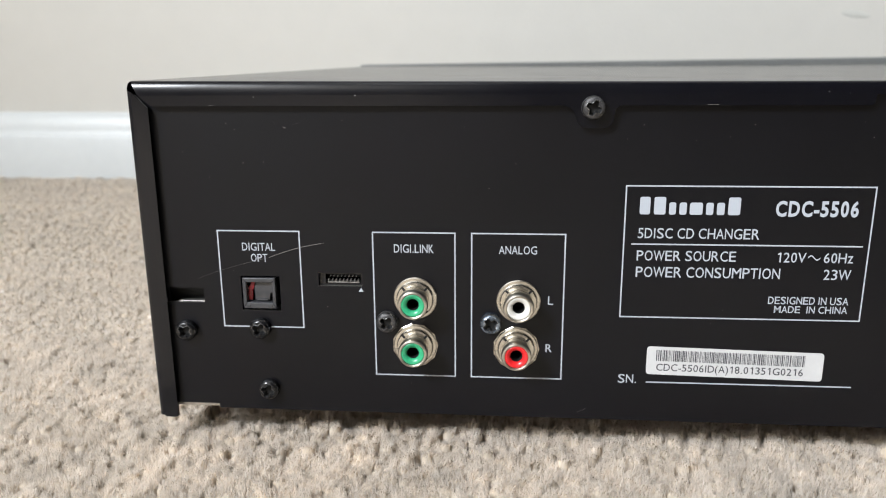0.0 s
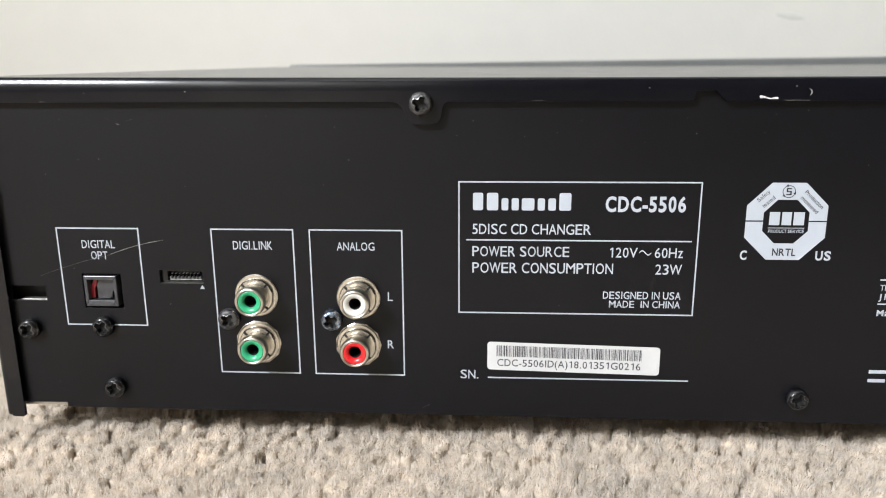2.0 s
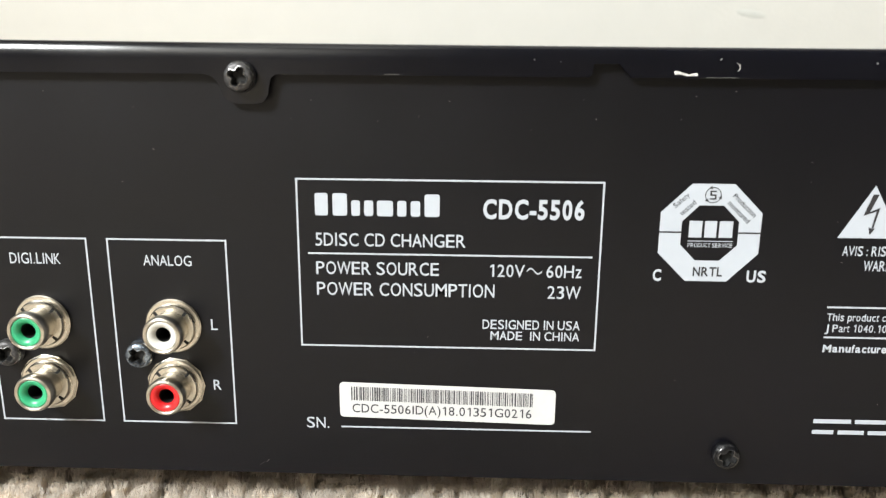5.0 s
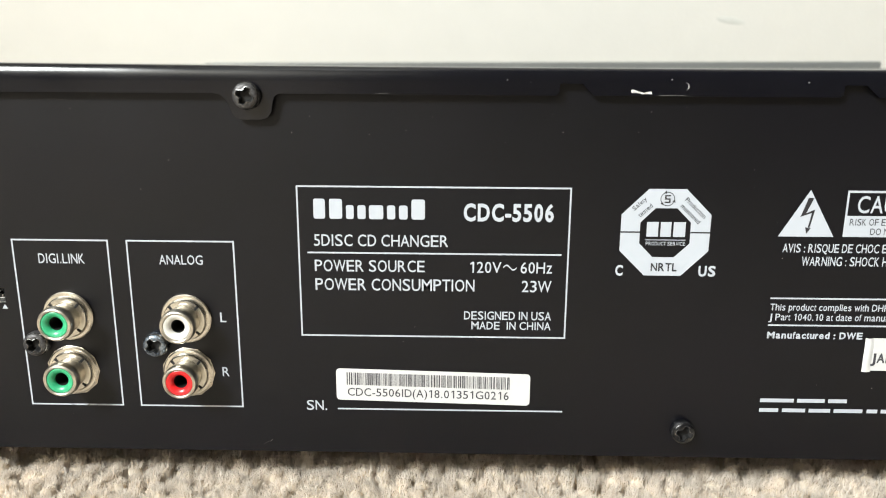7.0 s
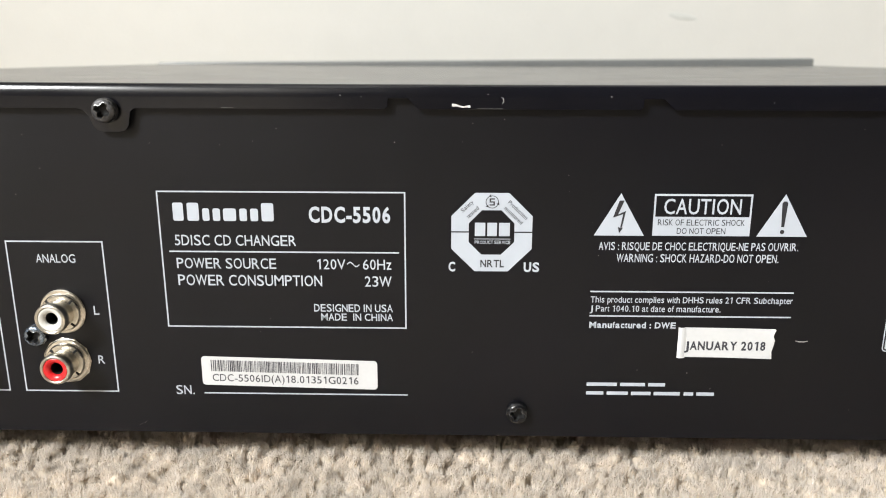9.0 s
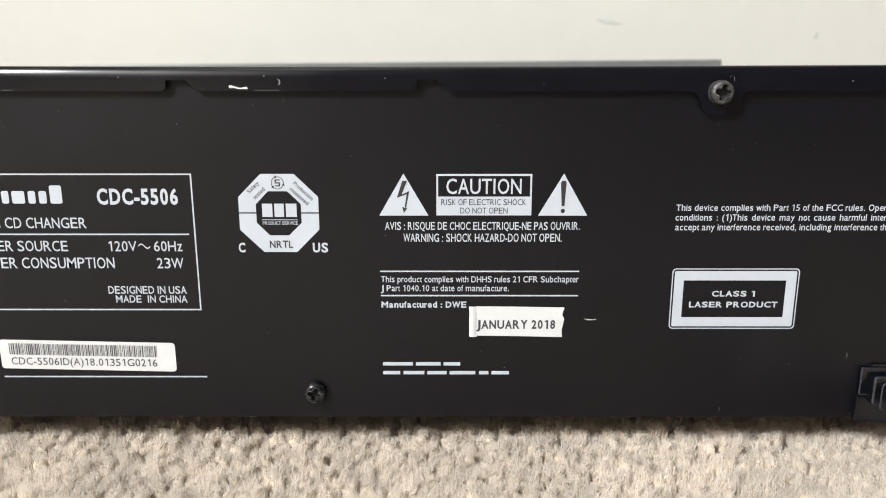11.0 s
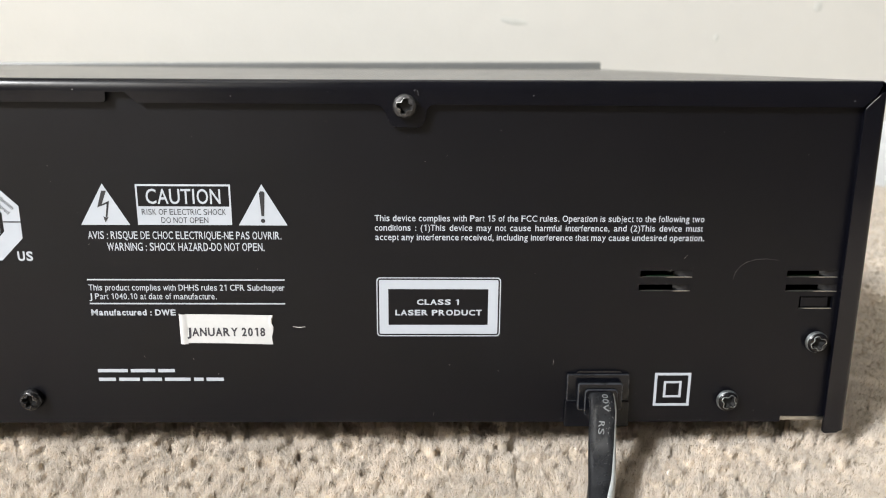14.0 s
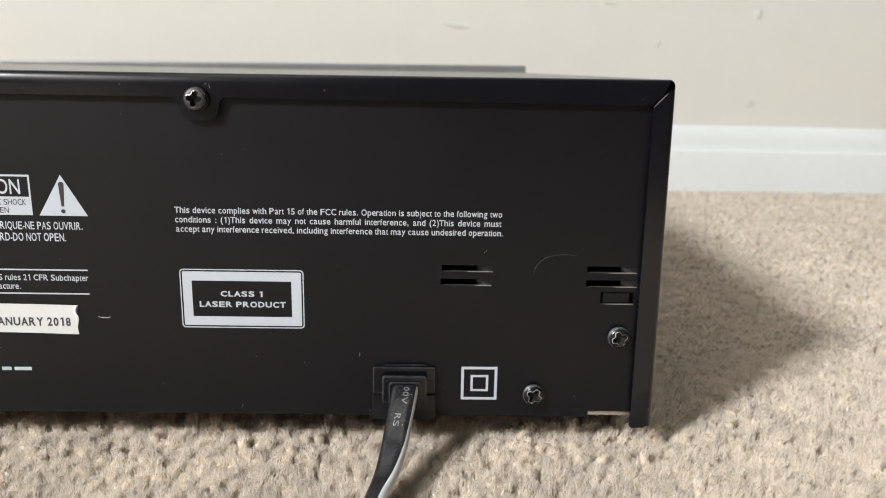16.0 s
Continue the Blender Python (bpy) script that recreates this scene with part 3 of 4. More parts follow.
for v in bm.verts:
    v.co.z += (v.co.x / MM - 200.0) * 0.0080 * MM
part("front_fascia", bm, FASCIA, player, "dark grey plastic front fascia")

foot_bm = bmesh.new()
lathe(foot_bm, [(0.0, -8.6), (14.0, -8.6), (15.0, -7.6), (15.0, 11.0), (14.0, 12.0), (12.0, 13.9), (0.0, 13.9)], 32)
bmesh.ops.rotate(foot_bm, cent=(0, 0, 0), matrix=Matrix.Rotation(radians(90), 3, "X"), verts=foot_bm.verts)
foot_mesh = to_mesh("foot", foot_bm, BLACK_PLASTIC, True)
for fx, fy in ((45, 70), (395, 70), (45, 320), (395, 320)):
    shared("foot", foot_mesh, player, Matrix.Translation((fx * MM, fy * MM, 0)))


# ---- screws: pan heads with a cross recess ----
def screw_mesh(material, edge, flank=(3,)):
    """A head with straight flanks, a worn rim, a shallow dish, and a cross recess with burred edges."""
    bm = bmesh.new()
    seg = 40
    rng = random.Random(3)
    rings = []
    for r, y in ((2.86, 0.0), (2.95, -0.2), (2.97, -1.1), (2.93, -1.6), (2.72, -2.1), (2.42, -2.42), (2.1, -2.56)):
        rings.append([bm.verts.new((r * MM * math.cos(2 * math.pi * k / seg), (y + rng.uniform(-0.02, 0.02)) * MM, r * MM * math.sin(2 * math.pi * k / seg))) for k in range(seg)])
    for i, (a, b) in enumerate(zip(rings, rings[1:])):
        for k in range(seg):
            q = (k + 1) % seg
            bm.faces.new((a[k], a[q], b[q], b[k])).material_index = 1 if i in flank else 0
    arm, half, core = 1.9, 0.56, 0.86
    loops = []
    for grow, y in ((1.0, -2.6), (1.0, -2.68), (0.92, -2.5), (0.7, -1.1)):
        loop = []
        for k in range(4):
            a = math.pi / 2 * k
            for u, v in ((arm, -half), (arm + 0.12, 0.0), (arm, half), (core, core)):
                out = 0.13 if (grow, y) == (1.0, -2.6) else 0.0
                u2, v2 = u * grow + out, v * grow + out * (1 if v > 0.1 else -1 if v < -0.1 else 0)
                loop.append(bm.verts.new(((u2 * math.cos(a) - v2 * math.sin(a)) * MM, y * MM, (u2 * math.sin(a) + v2 * math.cos(a)) * MM)))
        loops.append(loop)
    n = len(loops[0])
    for i, (a, b) in enumerate(zip(loops, loops[1:])):
        for k in range(n):
            q = (k + 1) % n
            bm.faces.new((a[k], a[q], b[q], b[k])).material_index = (1, 0, 2)[i]
    bm.faces.new(loops[-1]).material_index = 2
    bm.edges.ensure_lookup_table()
    edges = [bm.edges.get((rings[-1][k], rings[-1][(k + 1) % seg])) for k in range(seg)]
    edges += [bm.edges.get((loops[0][k], loops[0][(k + 1) % n])) for k in range(n)]
    bmesh.ops.triangle_fill(bm, use_beauty=True, use_dissolve=False, edges=edges)
    bmesh.ops.recalc_face_normals(bm, faces=bm.faces)
    return to_mesh("screw", bm, [material, edge, RECESS_SHADE], True)


SCREWS = {"black": screw_mesh(BLACK_STEEL, WORN_EDGE), "worn": screw_mesh(WORN_STEEL, BRIGHT_EDGE), "zinc": screw_mesh(ZINC_STEEL, BRIGHT_EDGE), "shiny": screw_mesh(BLACK_STEEL, SHINY_STEEL, (2, 3))}
for x, y, z, turn, kind in (
        (119.9, -1.8, 99.3, 25, "worn"), (320.4, -1.8, 99.4, 12, "worn"), (9.6, 0, 37.8, 40, "black"), (30.9, 0, 38.8, 33, "black"), (32.3, 0, 20.6, 20, "black"),
        (66.6, 0, 41.5, 38, "worn"), (94.9, 0, 41.6, 55, "zinc"), (220.0, 0, 21.2, 15, "black"), (430.4, 0, 37.8, 70, "shiny"), (408.0, 0, 20.9, 30, "shiny")):
    tag = {"black": "blackened pan-head cross screw", "worn": "worn dark metal cross screw", "zinc": "blue-grey shiny cross screw", "shiny": "dark cross screw with a shiny rim"}[kind]
    shared("screw", SCREWS[kind], player, Matrix.Translation((x * MM, y * MM, z * MM)) @ Matrix.Rotation(radians(turn), 4, "Y"), tag)


# ---- phono sockets ----
def phono_meshes():
    bm = bmesh.new()
    lathe(bm, [(5.2, 0.0), (5.9, -0.05), (5.95, -0.5), (5.7, -0.75), (5.1, -0.8), (4.95, -0.95), (4.95, -1.5), (4.75, -1.8), (4.0, -1.95), (3.62, -1.95)], 48)
    flange = to_mesh("socket_flange", bm, NICKEL, True)
    bm = bmesh.new()
    lathe(bm, [(3.62, -1.6), (3.6, -2.3), (3.58, -3.9), (3.75, -4.5), (4.0, -4.9), (4.05, -5.6), (4.0, -6.5), (3.8, -6.95), (3.45, -7.1), (3.15, -6.95), (3.08, -6.6), (3.05, -5.5)], 48)
    barrel = to_mesh("barrel", bm, NICKEL, True)
    inserts = {}
    for key, m in (("green", GREEN), ("white", WHITE_PLASTIC), ("red", RED)):
        bm = bmesh.new()
        lathe(bm, [(3.06, -6.2), (3.06, -6.75), (2.9, -6.85), (2.45, -6.8), (1.95, -6.45), (1.65, -6.1), (1.6, -5.9), (1.6, -5.6)], 40)
        inserts[key] = to_mesh("insert", bm, m, True)
    # black lining that paints the dark of the insert's hole
    bm = bmesh.new()
    lathe(bm, [(1.72, -5.75), (1.55, -5.8), (1.5, -1.0), (0.0, -1.0)], 24)
    hole_lining = to_mesh("hole_lining", bm, RECESS_SHADE, True)
    # black block in place of a cut slot, its shade painted
    bm = bmesh.new()
    box(bm, 3.75, 4.78, -2.02, -1.3, -0.28, 0.28)
    slot = to_mesh("slot", bm, RECESS_SHADE)
    return flange, barrel, inserts, hole_lining, slot


washer_bm = bmesh.new()
lathe(washer_bm, [(4.0, -0.02), (6.3, -0.02), (6.35, -0.3), (6.2, -0.4), (4.0, -0.4)], 11)
WASHER = to_mesh("washer", washer_bm, NICKEL)
FLANGE, BARREL, INSERTS, HOLE_LINING, SLOT_SHADE = phono_meshes()
for x, z, key in ((74.4, 48.2, "green"), (74.2, 34.6, "green"), (102.3, 47.9, "white"), (101.9, 34.4, "red")):
    at = Matrix.Translation((x * MM, 0, z * MM))
    socket = shared("phono_socket", FLANGE, player, at, f"nickel phono socket with {key} insert")
    for name, me in (("barrel", BARREL), ("insert", INSERTS[key]), ("hole_lining", HOLE_LINING)):
        ob = new(name, me)
        ob.parent = socket
        if name == "insert":
            tagged(ob, f"{key} plastic insert")
    if z < 40:
        ob = new("washer", WASHER)
        ob.parent = socket
    for a in (45, 135, 225, 315):
        ob = new("slot", SLOT_SHADE)
        ob.parent = socket
        ob.matrix_basis = Matrix.Rotation(radians(a), 4, "Y")

# optical socket: a bevelled grey frame, set to one side of its cut-out, with a hinged shutter and a red glint beside it
bm = bmesh.new()
holed_plate(bm, 26.5, 35.7, 44.5, 53.2, -0.3, 6.0, [(27.5, 34.8, 46.2, 52.0)])
optical = part("optical_socket", bm, GREY_PLASTIC, player, "square grey optical socket with closed shutter")
for name, outline in (("ledge", [(26.5, 53.2), (35.7, 53.2), (34.8, 52.0), (27.5, 52.0)]), ("ledge", [(26.5, 44.5), (27.5, 46.2), (34.8, 46.2), (35.7, 44.5)]),
                      ("ledge", [(26.5, 53.2), (27.5, 52.0), (27.5, 46.2), (26.5, 44.5)]), ("ledge", [(35.7, 53.2), (35.7, 44.5), (34.8, 46.2), (34.8, 52.0)])):
    bm = bmesh.new()
    prism(bm, outline, -0.62, -0.3, bevel=0.18)
    part(name, bm, GREY_PLASTIC, optical)
bm = bmesh.new()
prism(bm, [(29.4, 46.6), (33.6, 46.6), (33.6, 48.6), (34.6, 48.9), (34.6, 51.9), (29.9, 51.9), (29.4, 50.3)], 0.7, 1.6, bevel=0.2)
part("shutter", bm, GREY_PLASTIC, optical)
bm = bmesh.new()
box(bm, 29.9, 33.2, 0.35, 0.8, 46.5, 47.0, bevel=0.1)
part("hinge", bm, GREY_PLASTIC, optical)
bm = bmesh.new()
prism(bm, [(27.6, 46.5), (28.6, 46.5), (28.7, 49.3), (29.3, 50.3), (29.5, 51.6), (28.7, 51.9), (28.1, 50.6), (27.6, 50.0)], 0.9, 1.9)
part("red_window", bm, RED_DARK, optical, "dark red plastic beside the shutter")
bm = bmesh.new()
box(bm, 27.4, 35.0, 4.5, 5.5, 46.0, 52.2)
part("socket_back", bm, RECESS_SHADE, optical)
for x0, x1 in ((27.3, 28.5), (33.6, 34.7)):
    bm = bmesh.new()
    box(bm, x0, x1, -0.75, 0.2, 44.9, 45.8, bevel=0.15)
    part("latch", bm, GREY_PLASTIC, optical)

# ribbon socket: black shroud set back behind the cut-out, with two rows of pins over a pale contact strip
bm = bmesh.new()
holed_plate(bm, 47.9, 59.7, 51.3, 54.8, 1.05, 5.0, [(49.6, 59.3, 51.7, 54.3)])
box(bm, 48.0, 59.6, 4.6, 5.2, 51.4, 54.7)
ribbon = part("ribbon_socket", bm, BLACK_PLASTIC, player, "narrow black multi-pin socket")
bm = bmesh.new()
box(bm, 50.0, 58.9, 1.3, 3.0, 51.75, 52.05, bevel=0.08)
part("contact_strip", bm, PIN_METAL, ribbon)
pin_bm = bmesh.new()
box(pin_bm, -0.13, 0.13, 1.1, 2.4, 52.2, 52.8, bevel=0.05)
pin_mesh = to_mesh("pin", pin_bm, PIN_METAL)
for k in range(9):
    shared("pin", pin_mesh, ribbon, Matrix.Translation(((50.3 + 1.03 * k) * MM, 0, 0)))
pin_bm = bmesh.new()
box(pin_bm, -0.11, 0.11, 1.1, 2.2, 53.55, 53.8, bevel=0.05)
pin_mesh = to_mesh("pin", pin_bm, PIN_METAL)
for k in range(8):
    shared("pin", pin_mesh, ribbon, Matrix.Translation(((50.8 + 1.03 * k) * MM, 0, 0)))

# ---- mains lead ----
# upper half and collar: bevels carry the painted highlight tone
bm = bmesh.new()
prism(bm, rounded(363.8, 380.8, 20.8, 28.6, 0.5), -1.5, 0.0, bevel=0.3, edge_mat=1)
prism(bm, [(366.4, 28.6), (378.9, 28.6), (377.9, 29.3), (367.2, 29.3)], -0.8, 0.0)
relief = part("strain_relief", bm, [BLACK_PLASTIC, EDGE_HIGHLIGHT], player, "stepped black plastic strain relief")
bm = bmesh.new()
prism(bm, rounded(363.5, 381.1, 13.2, 20.75, 0.5), -1.6, 0.0, bevel=0.3)
part("lower_half", bm, [BLACK_PLASTIC, EDGE_HIGHLIGHT], relief)
bm = bmesh.new()
prism(bm, rounded(366.4, 378.6, 19.0, 26.9, 0.8), -3.6, -1.5, bevel=0.4, edge_mat=1)
prism(bm, rounded(368.2, 377.2, 17.6, 25.4, 1.2), -4.2, -3.6, bevel=0.3, edge_mat=1)
part("collar", bm, [BLACK_PLASTIC, EDGE_HIGHLIGHT], relief)

CORD = [((372.8, 0.5, 23.2), 0), ((372.7, -4.0, 23.2), 0), ((372.2, -8.5, 21.6), 2), ((371.3, -13.0, 17.6), 8), ((370.3, -18.0, 13.4), 18), ((368.9, -25.0, 10.4), 30),
        ((366.6, -33.0, 8.4), 40), ((363.5, -46.0, 6.6), 48), ((357.0, -66.0, 6.6), 40), ((346.0, -100.0, 6.0), 15), ((330.0, -160.0, 5.0), 0), ((318.0, -260.0, 4.0), 0), ((350.0, -380.0, 3.0), 0), ((470.0, -480.0, 3.0), 0)]


def cord_frames(steps=10):
    pts = [Vector(p) for p, _ in CORD]
    tw = [a for _, a in CORD]
    out = []
    for i in range(len(pts) - 1):
        p0, p1, p2, p3 = pts[max(i - 1, 0)], pts[i], pts[i + 1], pts[min(i + 2, len(pts) - 1)]
        for k in range(steps):
            t = k / steps
            p = 0.5 * (2 * p1 + (p2 - p0) * t + (2 * p0 - 5 * p1 + 4 * p2 - p3) * t * t + (3 * p1 - p0 - 3 * p2 + p3) * t ** 3)
            d = 0.5 * ((p2 - p0) + 2 * (2 * p0 - 5 * p1 + 4 * p2 - p3) * t + 3 * (3 * p1 - p0 - 3 * p2 + p3) * t * t)
            out.append((p, d.normalized(), tw[i] + (tw[i + 1] - tw[i]) * t))
    frames, length, last = [], 0.0, out[0][0]
    for p, d, a in out:
        side = Vector((1, 0, 0))
        side = (side - d * side.dot(d)).normalized()
        up = side.cross(d).normalized()
        if up.z < 0:
            up = -up
        r = radians(a)
        w = side * math.cos(r) + up * math.sin(r)
        n = up * math.cos(r) - side * math.sin(r)
        length += (p - last).length
        last = p
        frames.append((length, p, w, n))
    return frames


FRAMES = cord_frames()
HALF_W, HALF_T = 3.45, 1.65


def cord_profile(k, n=28):
    """Two round cores side by side with a shallow waist."""
    a = 2 * math.pi * k / n
    c, s = math.cos(a), math.sin(a)
    u = HALF_W * (abs(c) ** 0.62) * (1 if c >= 0 else -1)
    v = HALF_T * (abs(s) ** 0.75) * (1 if s >= 0 else -1) * (1 - 0.14 * math.exp(-(u / 0.7) ** 2))
    return u, v


def sweep(bm, ks, swell=0.0, closed=True):
    rows = []
    for _, p, w, n in FRAMES:
        rows.append([bm.verts.new((p + w * (u * (1 + swell / HALF_W)) + n * (v * (1 + swell / HALF_T))) * MM) for u, v in (cord_profile(k) for k in ks)])
    m = len(ks)
    for a, b in zip(rows, rows[1:]):
        for j in range(m if closed else m - 1):
            q = (j + 1) % m
            bm.faces.new((a[j], a[q], b[q], b[j]))
    if closed:
        bm.faces.new(rows[0])
        bm.faces.new(rows[-1][::-1])


bm = bmesh.new()
sweep(bm, range(28))
cord = part("power_cord", bm, CORD_BLACK, player, "flat black mains lead with a pale stripe along one edge", smooth=True)
bm = bmesh.new()
sweep(bm, [26, 27, 28, 29, 30, 31], 0.05, closed=False)
part("stripe", bm, CORD_WHITE, cord, "pale grey stripe", smooth=True)


# ---- lettering ----
letter_cache = {}
# set widths of a plain grotesque, in thousandths of the type size (capitals 718 high)
SET_WIDTH = {ch: w for w, chars in ((222, "ijl"), (278, "It f.,:!/"), (333, "r-()"), (500, "cksvxyzJ"), (556, "abdeghnopqu0123456789L"), (611, "FTZ"), (667, "ABEKPSVXY"), (722, "CDHNRUw"), (778, "GOQ"), (833, "mM"), (944, "W")) for ch in chars}


def glyph(ch, bold):
    """Vertices and faces of one letter of the built-in font, capitals 1 high, left edge at 0; also its width."""
    key = (ch, bold)
    if key in letter_cache:
        return letter_cache[key]
    made = []
    for text in (ch, "H", "x"):
        cu = bpy.data.curves.new("letters", "FONT")
        cu.body, cu.resolution_u, cu.offset, cu.fill_mode = text, 3, bold, "BOTH"
        ob = bpy.data.objects.new("letters", cu)
        scene.collection.objects.link(ob)
        deps = bpy.context.evaluated_depsgraph_get()
        me = bpy.data.meshes.new_from_object(ob.evaluated_get(deps))
        made.append(([v.co.copy() for v in me.vertices], [tuple(p.vertices) for p in me.polygons]))
        bpy.data.objects.remove(ob)
        bpy.data.curves.remove(cu)
        bpy.data.meshes.remove(me)
    (co, faces), (ref, _), (low, _) = made
    cap, small = max(v.y for v in ref), max(v.y for v in low)
    left, right = min(v.x for v in co), max(v.x for v in co)
    rise = small / cap
    pts = []
    for v in co:
        z = v.y / cap
        if ch.islower() and z > 0:
            # taller small letters than the font's own
            z = z / rise * 0.73 if z < rise else 0.73 + (z - rise) * 0.27 / (1.0 - rise)
        pts.append(((v.x - left) / cap, min(z, 1.02)))
    width = (right - left) / cap
    if ch == "1":
        # the font's one is a bare stem: give it its flag
        k = len(pts)
        pts = [(x + 0.2, z) for x, z in pts] + [(0.0, 0.72), (0.2, 0.82), (0.2, 0.995), (0.0, 0.86)]
        faces = list(faces) + [(k, k + 1, k + 2, k + 3)]
        width += 0.2
    letter_cache[key] = (pts, faces, width)
    return letter_cache[key]


def letters(body, bold=0.0, gap=0.0):
    """A line of text with its left edge at 0, baseline at 0 and capitals 1 high; gap widens the spaces. Also its width."""
    pts, faces, pen, first, end = [], [], 0.0, None, 0.0
    for ch in body:
        cell = SET_WIDTH.get(ch, 556) / 718
        if ch == " ":
            pen += cell + gap
            continue
        gp, gf, gw = glyph(ch, bold)
        side = 0.02 if ch in "AVWYTvwytfr" else 0.075
        ink = gw if ch in "iIl.,:!1()-" else cell - 2 * side
        start = pen + (cell - ink) / 2
        if first is None:
            first = start
        k = len(pts)
        pts += [(start + px * ink / gw, pz) for px, pz in gp]
        faces += [tuple(i + k for i in f) for f in gf]
        end = start + ink
        pen += cell
    return [(px - first, pz) for px, pz in pts], faces, end - first


INK = -0.05


def write(name, body, x0, x1, base, top, parent, material=None, bold=0.0, depth=INK, turn=0.0, drop=0.0, unit=0.0):
    """One printed line from x0 to x1 (mm), capitals from base to top; drop: how much lower its right end lies; unit: set width, with the spaces stretched."""
    pts, faces, width = letters(body, bold)
    if unit:
        pts, faces, width = letters(body, bold, ((x1 - x0) / unit - width) / body.count(" "))
    sx, sz = (x1 - x0) / width, top - base
    bm = bmesh.new()
    c, s = math.cos(radians(turn)), math.sin(radians(turn))
    vs = []
    for px, pz in pts:
        u, v = px * sx, pz * sz - drop * px / width
        vs.append(bm.verts.new(((x0 + u * c - v * s) * MM, depth * MM, (base + u * s + v * c) * MM)))
    for f in faces:
        if len(set(f)) > 2:
            try:
                bm.faces.new([vs[i] for i in f])
            except ValueError:
                pass
    return part(name, bm, material or WHITE_INK, parent)


def flat(bm, outline, depth=INK):
    bm.faces.new([bm.verts.new((x * MM, depth * MM, z * MM)) for x, z in outline])


def bar(bm, x0, x1, z0, z1, depth=INK):
    flat(bm, [(x0, z0), (x1, z0), (x1, z1), (x0, z1)], depth)


def border(bm, x0, x1, z0, z1, t, depth=INK):
    bar(bm, x0, x1, z1 - t, z1, depth)
    bar(bm, x0, x1, z0, z0 + t, depth)
    bar(bm, x0, x0 + t, z0 + t, z1 - t, depth)
    bar(bm, x1 - t, x1, z0 + t, z1 - t, depth)


def ring(bm, outer, inner, depth=INK):
    o = [bm.verts.new((x * MM, depth * MM, z * MM)) for x, z in outer]
    i = [bm.verts.new((x * MM, depth * MM, z * MM)) for x, z in inner]
    n = len(o)
    for k in range(n):
        q = (k + 1) % n
        bm.faces.new((o[k], o[q], i[q], i[k]))


LINE = 0.37
for x0, x1, z0, z1 in ((20.2, 43.2, 38.8, 66.6), (62.9, 85.4, 25.4, 66.6), (89.5, 114.5, 25.4, 66.6), (129.2, 191.1, 43.9, 79.6)):
    bm = bmesh.new()
    border(bm, x0, x1, z0, z1, LINE)
    part("printed_frame", bm, WHITE_INK, panel)
for x0, x1, z in ((131.3, 189.4, 64.1), (137.3, 191.2, 25.4), (237.7, 288.8, 54.4), (237.8, 288.7, 47.9)):
    bm = bmesh.new()
    bar(bm, x0, x1, z - LINE / 2, z + LINE / 2)
    part("printed_line", bm, WHITE_INK, panel)

B1, B2, B3 = 0.004, 0.008, 0.032
for body, x0, x1, base, top, bold in (
        ("DIGITAL", 27.0, 36.2, 60.9, 63.1, B1), ("OPT", 29.3, 33.9, 57.8, 60.0, B1), ("DIGI.LINK", 68.8, 79.5, 60.9, 63.2, B1), ("ANALOG", 96.9, 107.0, 60.9, 63.1, B1),
        ("L", 110.2, 111.6, 47.0, 49.4, B1), ("R", 109.9, 111.6, 33.4, 35.7, B1),
        ("CDC-5506", 167.0, 187.3, 71.9, 75.8, B3), ("5DISC CD CHANGER", 132.9, 163.6, 65.7, 68.4, B1),
        ("POWER SOURCE", 132.9, 158.2, 59.7, 62.4, B1), ("120V", 168.7, 175.8, 59.7, 62.3, B1), ("60Hz", 180.2, 187.4, 59.7, 62.3, B1),
        ("POWER CONSUMPTION", 132.9, 169.7, 55.2, 58.0, B1), ("23W", 180.6, 187.4, 55.2, 57.9, B1),
        ("DESIGNED IN USA", 167.4, 187.6, 48.4, 50.4, B2), ("MADE  IN CHINA", 169.1, 187.6, 46.0, 47.9, B2), ("SN.", 129.8, 134.7, 25.0, 27.5, B1),
        ("C", 201.8, 203.5, 59.5, 61.9, B3), ("US", 220.7, 224.6, 59.5, 61.9, B3),
        ("AVIS : RISQUE DE CHOC ELECTRIQUE-NE PAS OUVRIR.", 239.2, 288.5, 65.3, 67.3, B2), ("WARNING : SHOCK HAZARD-DO NOT OPEN.", 243.8, 284.0, 62.2, 64.3, B2),
        ("This product complies with DHHS rules 21 CFR Subchapter", 237.9, 288.7, 51.5, 53.1, B2), ("J Part 1040.10 at date of manufacture.", 237.8, 270.9, 49.1, 50.7, B2),
        ("Manufactured : DWE", 237.9, 259.9, 44.7, 46.3, B3),
        ("accept any interference received, including interference that may cause undesired operation.", 312.6, 398.0, 65.2, 66.8, B2)):
    write("printed_text", body, x0, x1, base, top, panel, bold=bold)
SET = 85.55 / letters("accept any interference received, including interference that may cause undesired operation.", B2)[2]
for body, x0, x1, base, top in (
        ("This device complies with Part 15 of the FCC rules. Operation is subject to the following two", 312.5, 397.6, 70.2, 71.8),
        ("conditions : (1)This device may not cause harmful interference, and (2)This device must", 312.5, 397.45, 67.7, 69.3)):
    write("printed_text", body, x0, x1, base, top, panel, bold=B2, unit=SET)

# the sign for alternating current
bm = bmesh.new()
wave = [(176.2 + 3.1 * k / 16, 61.0 + 0.55 * math.sin(2 * math.pi * k / 16)) for k in range(17)]
for (xa, za), (xb, zb) in zip(wave, wave[1:]):
    flat(bm, [(xa, za - 0.17), (xb, zb - 0.17), (xb, zb + 0.17), (xa, za + 0.17)])
part("wave_sign", bm, WHITE_INK, panel)
bm = bmesh.new()
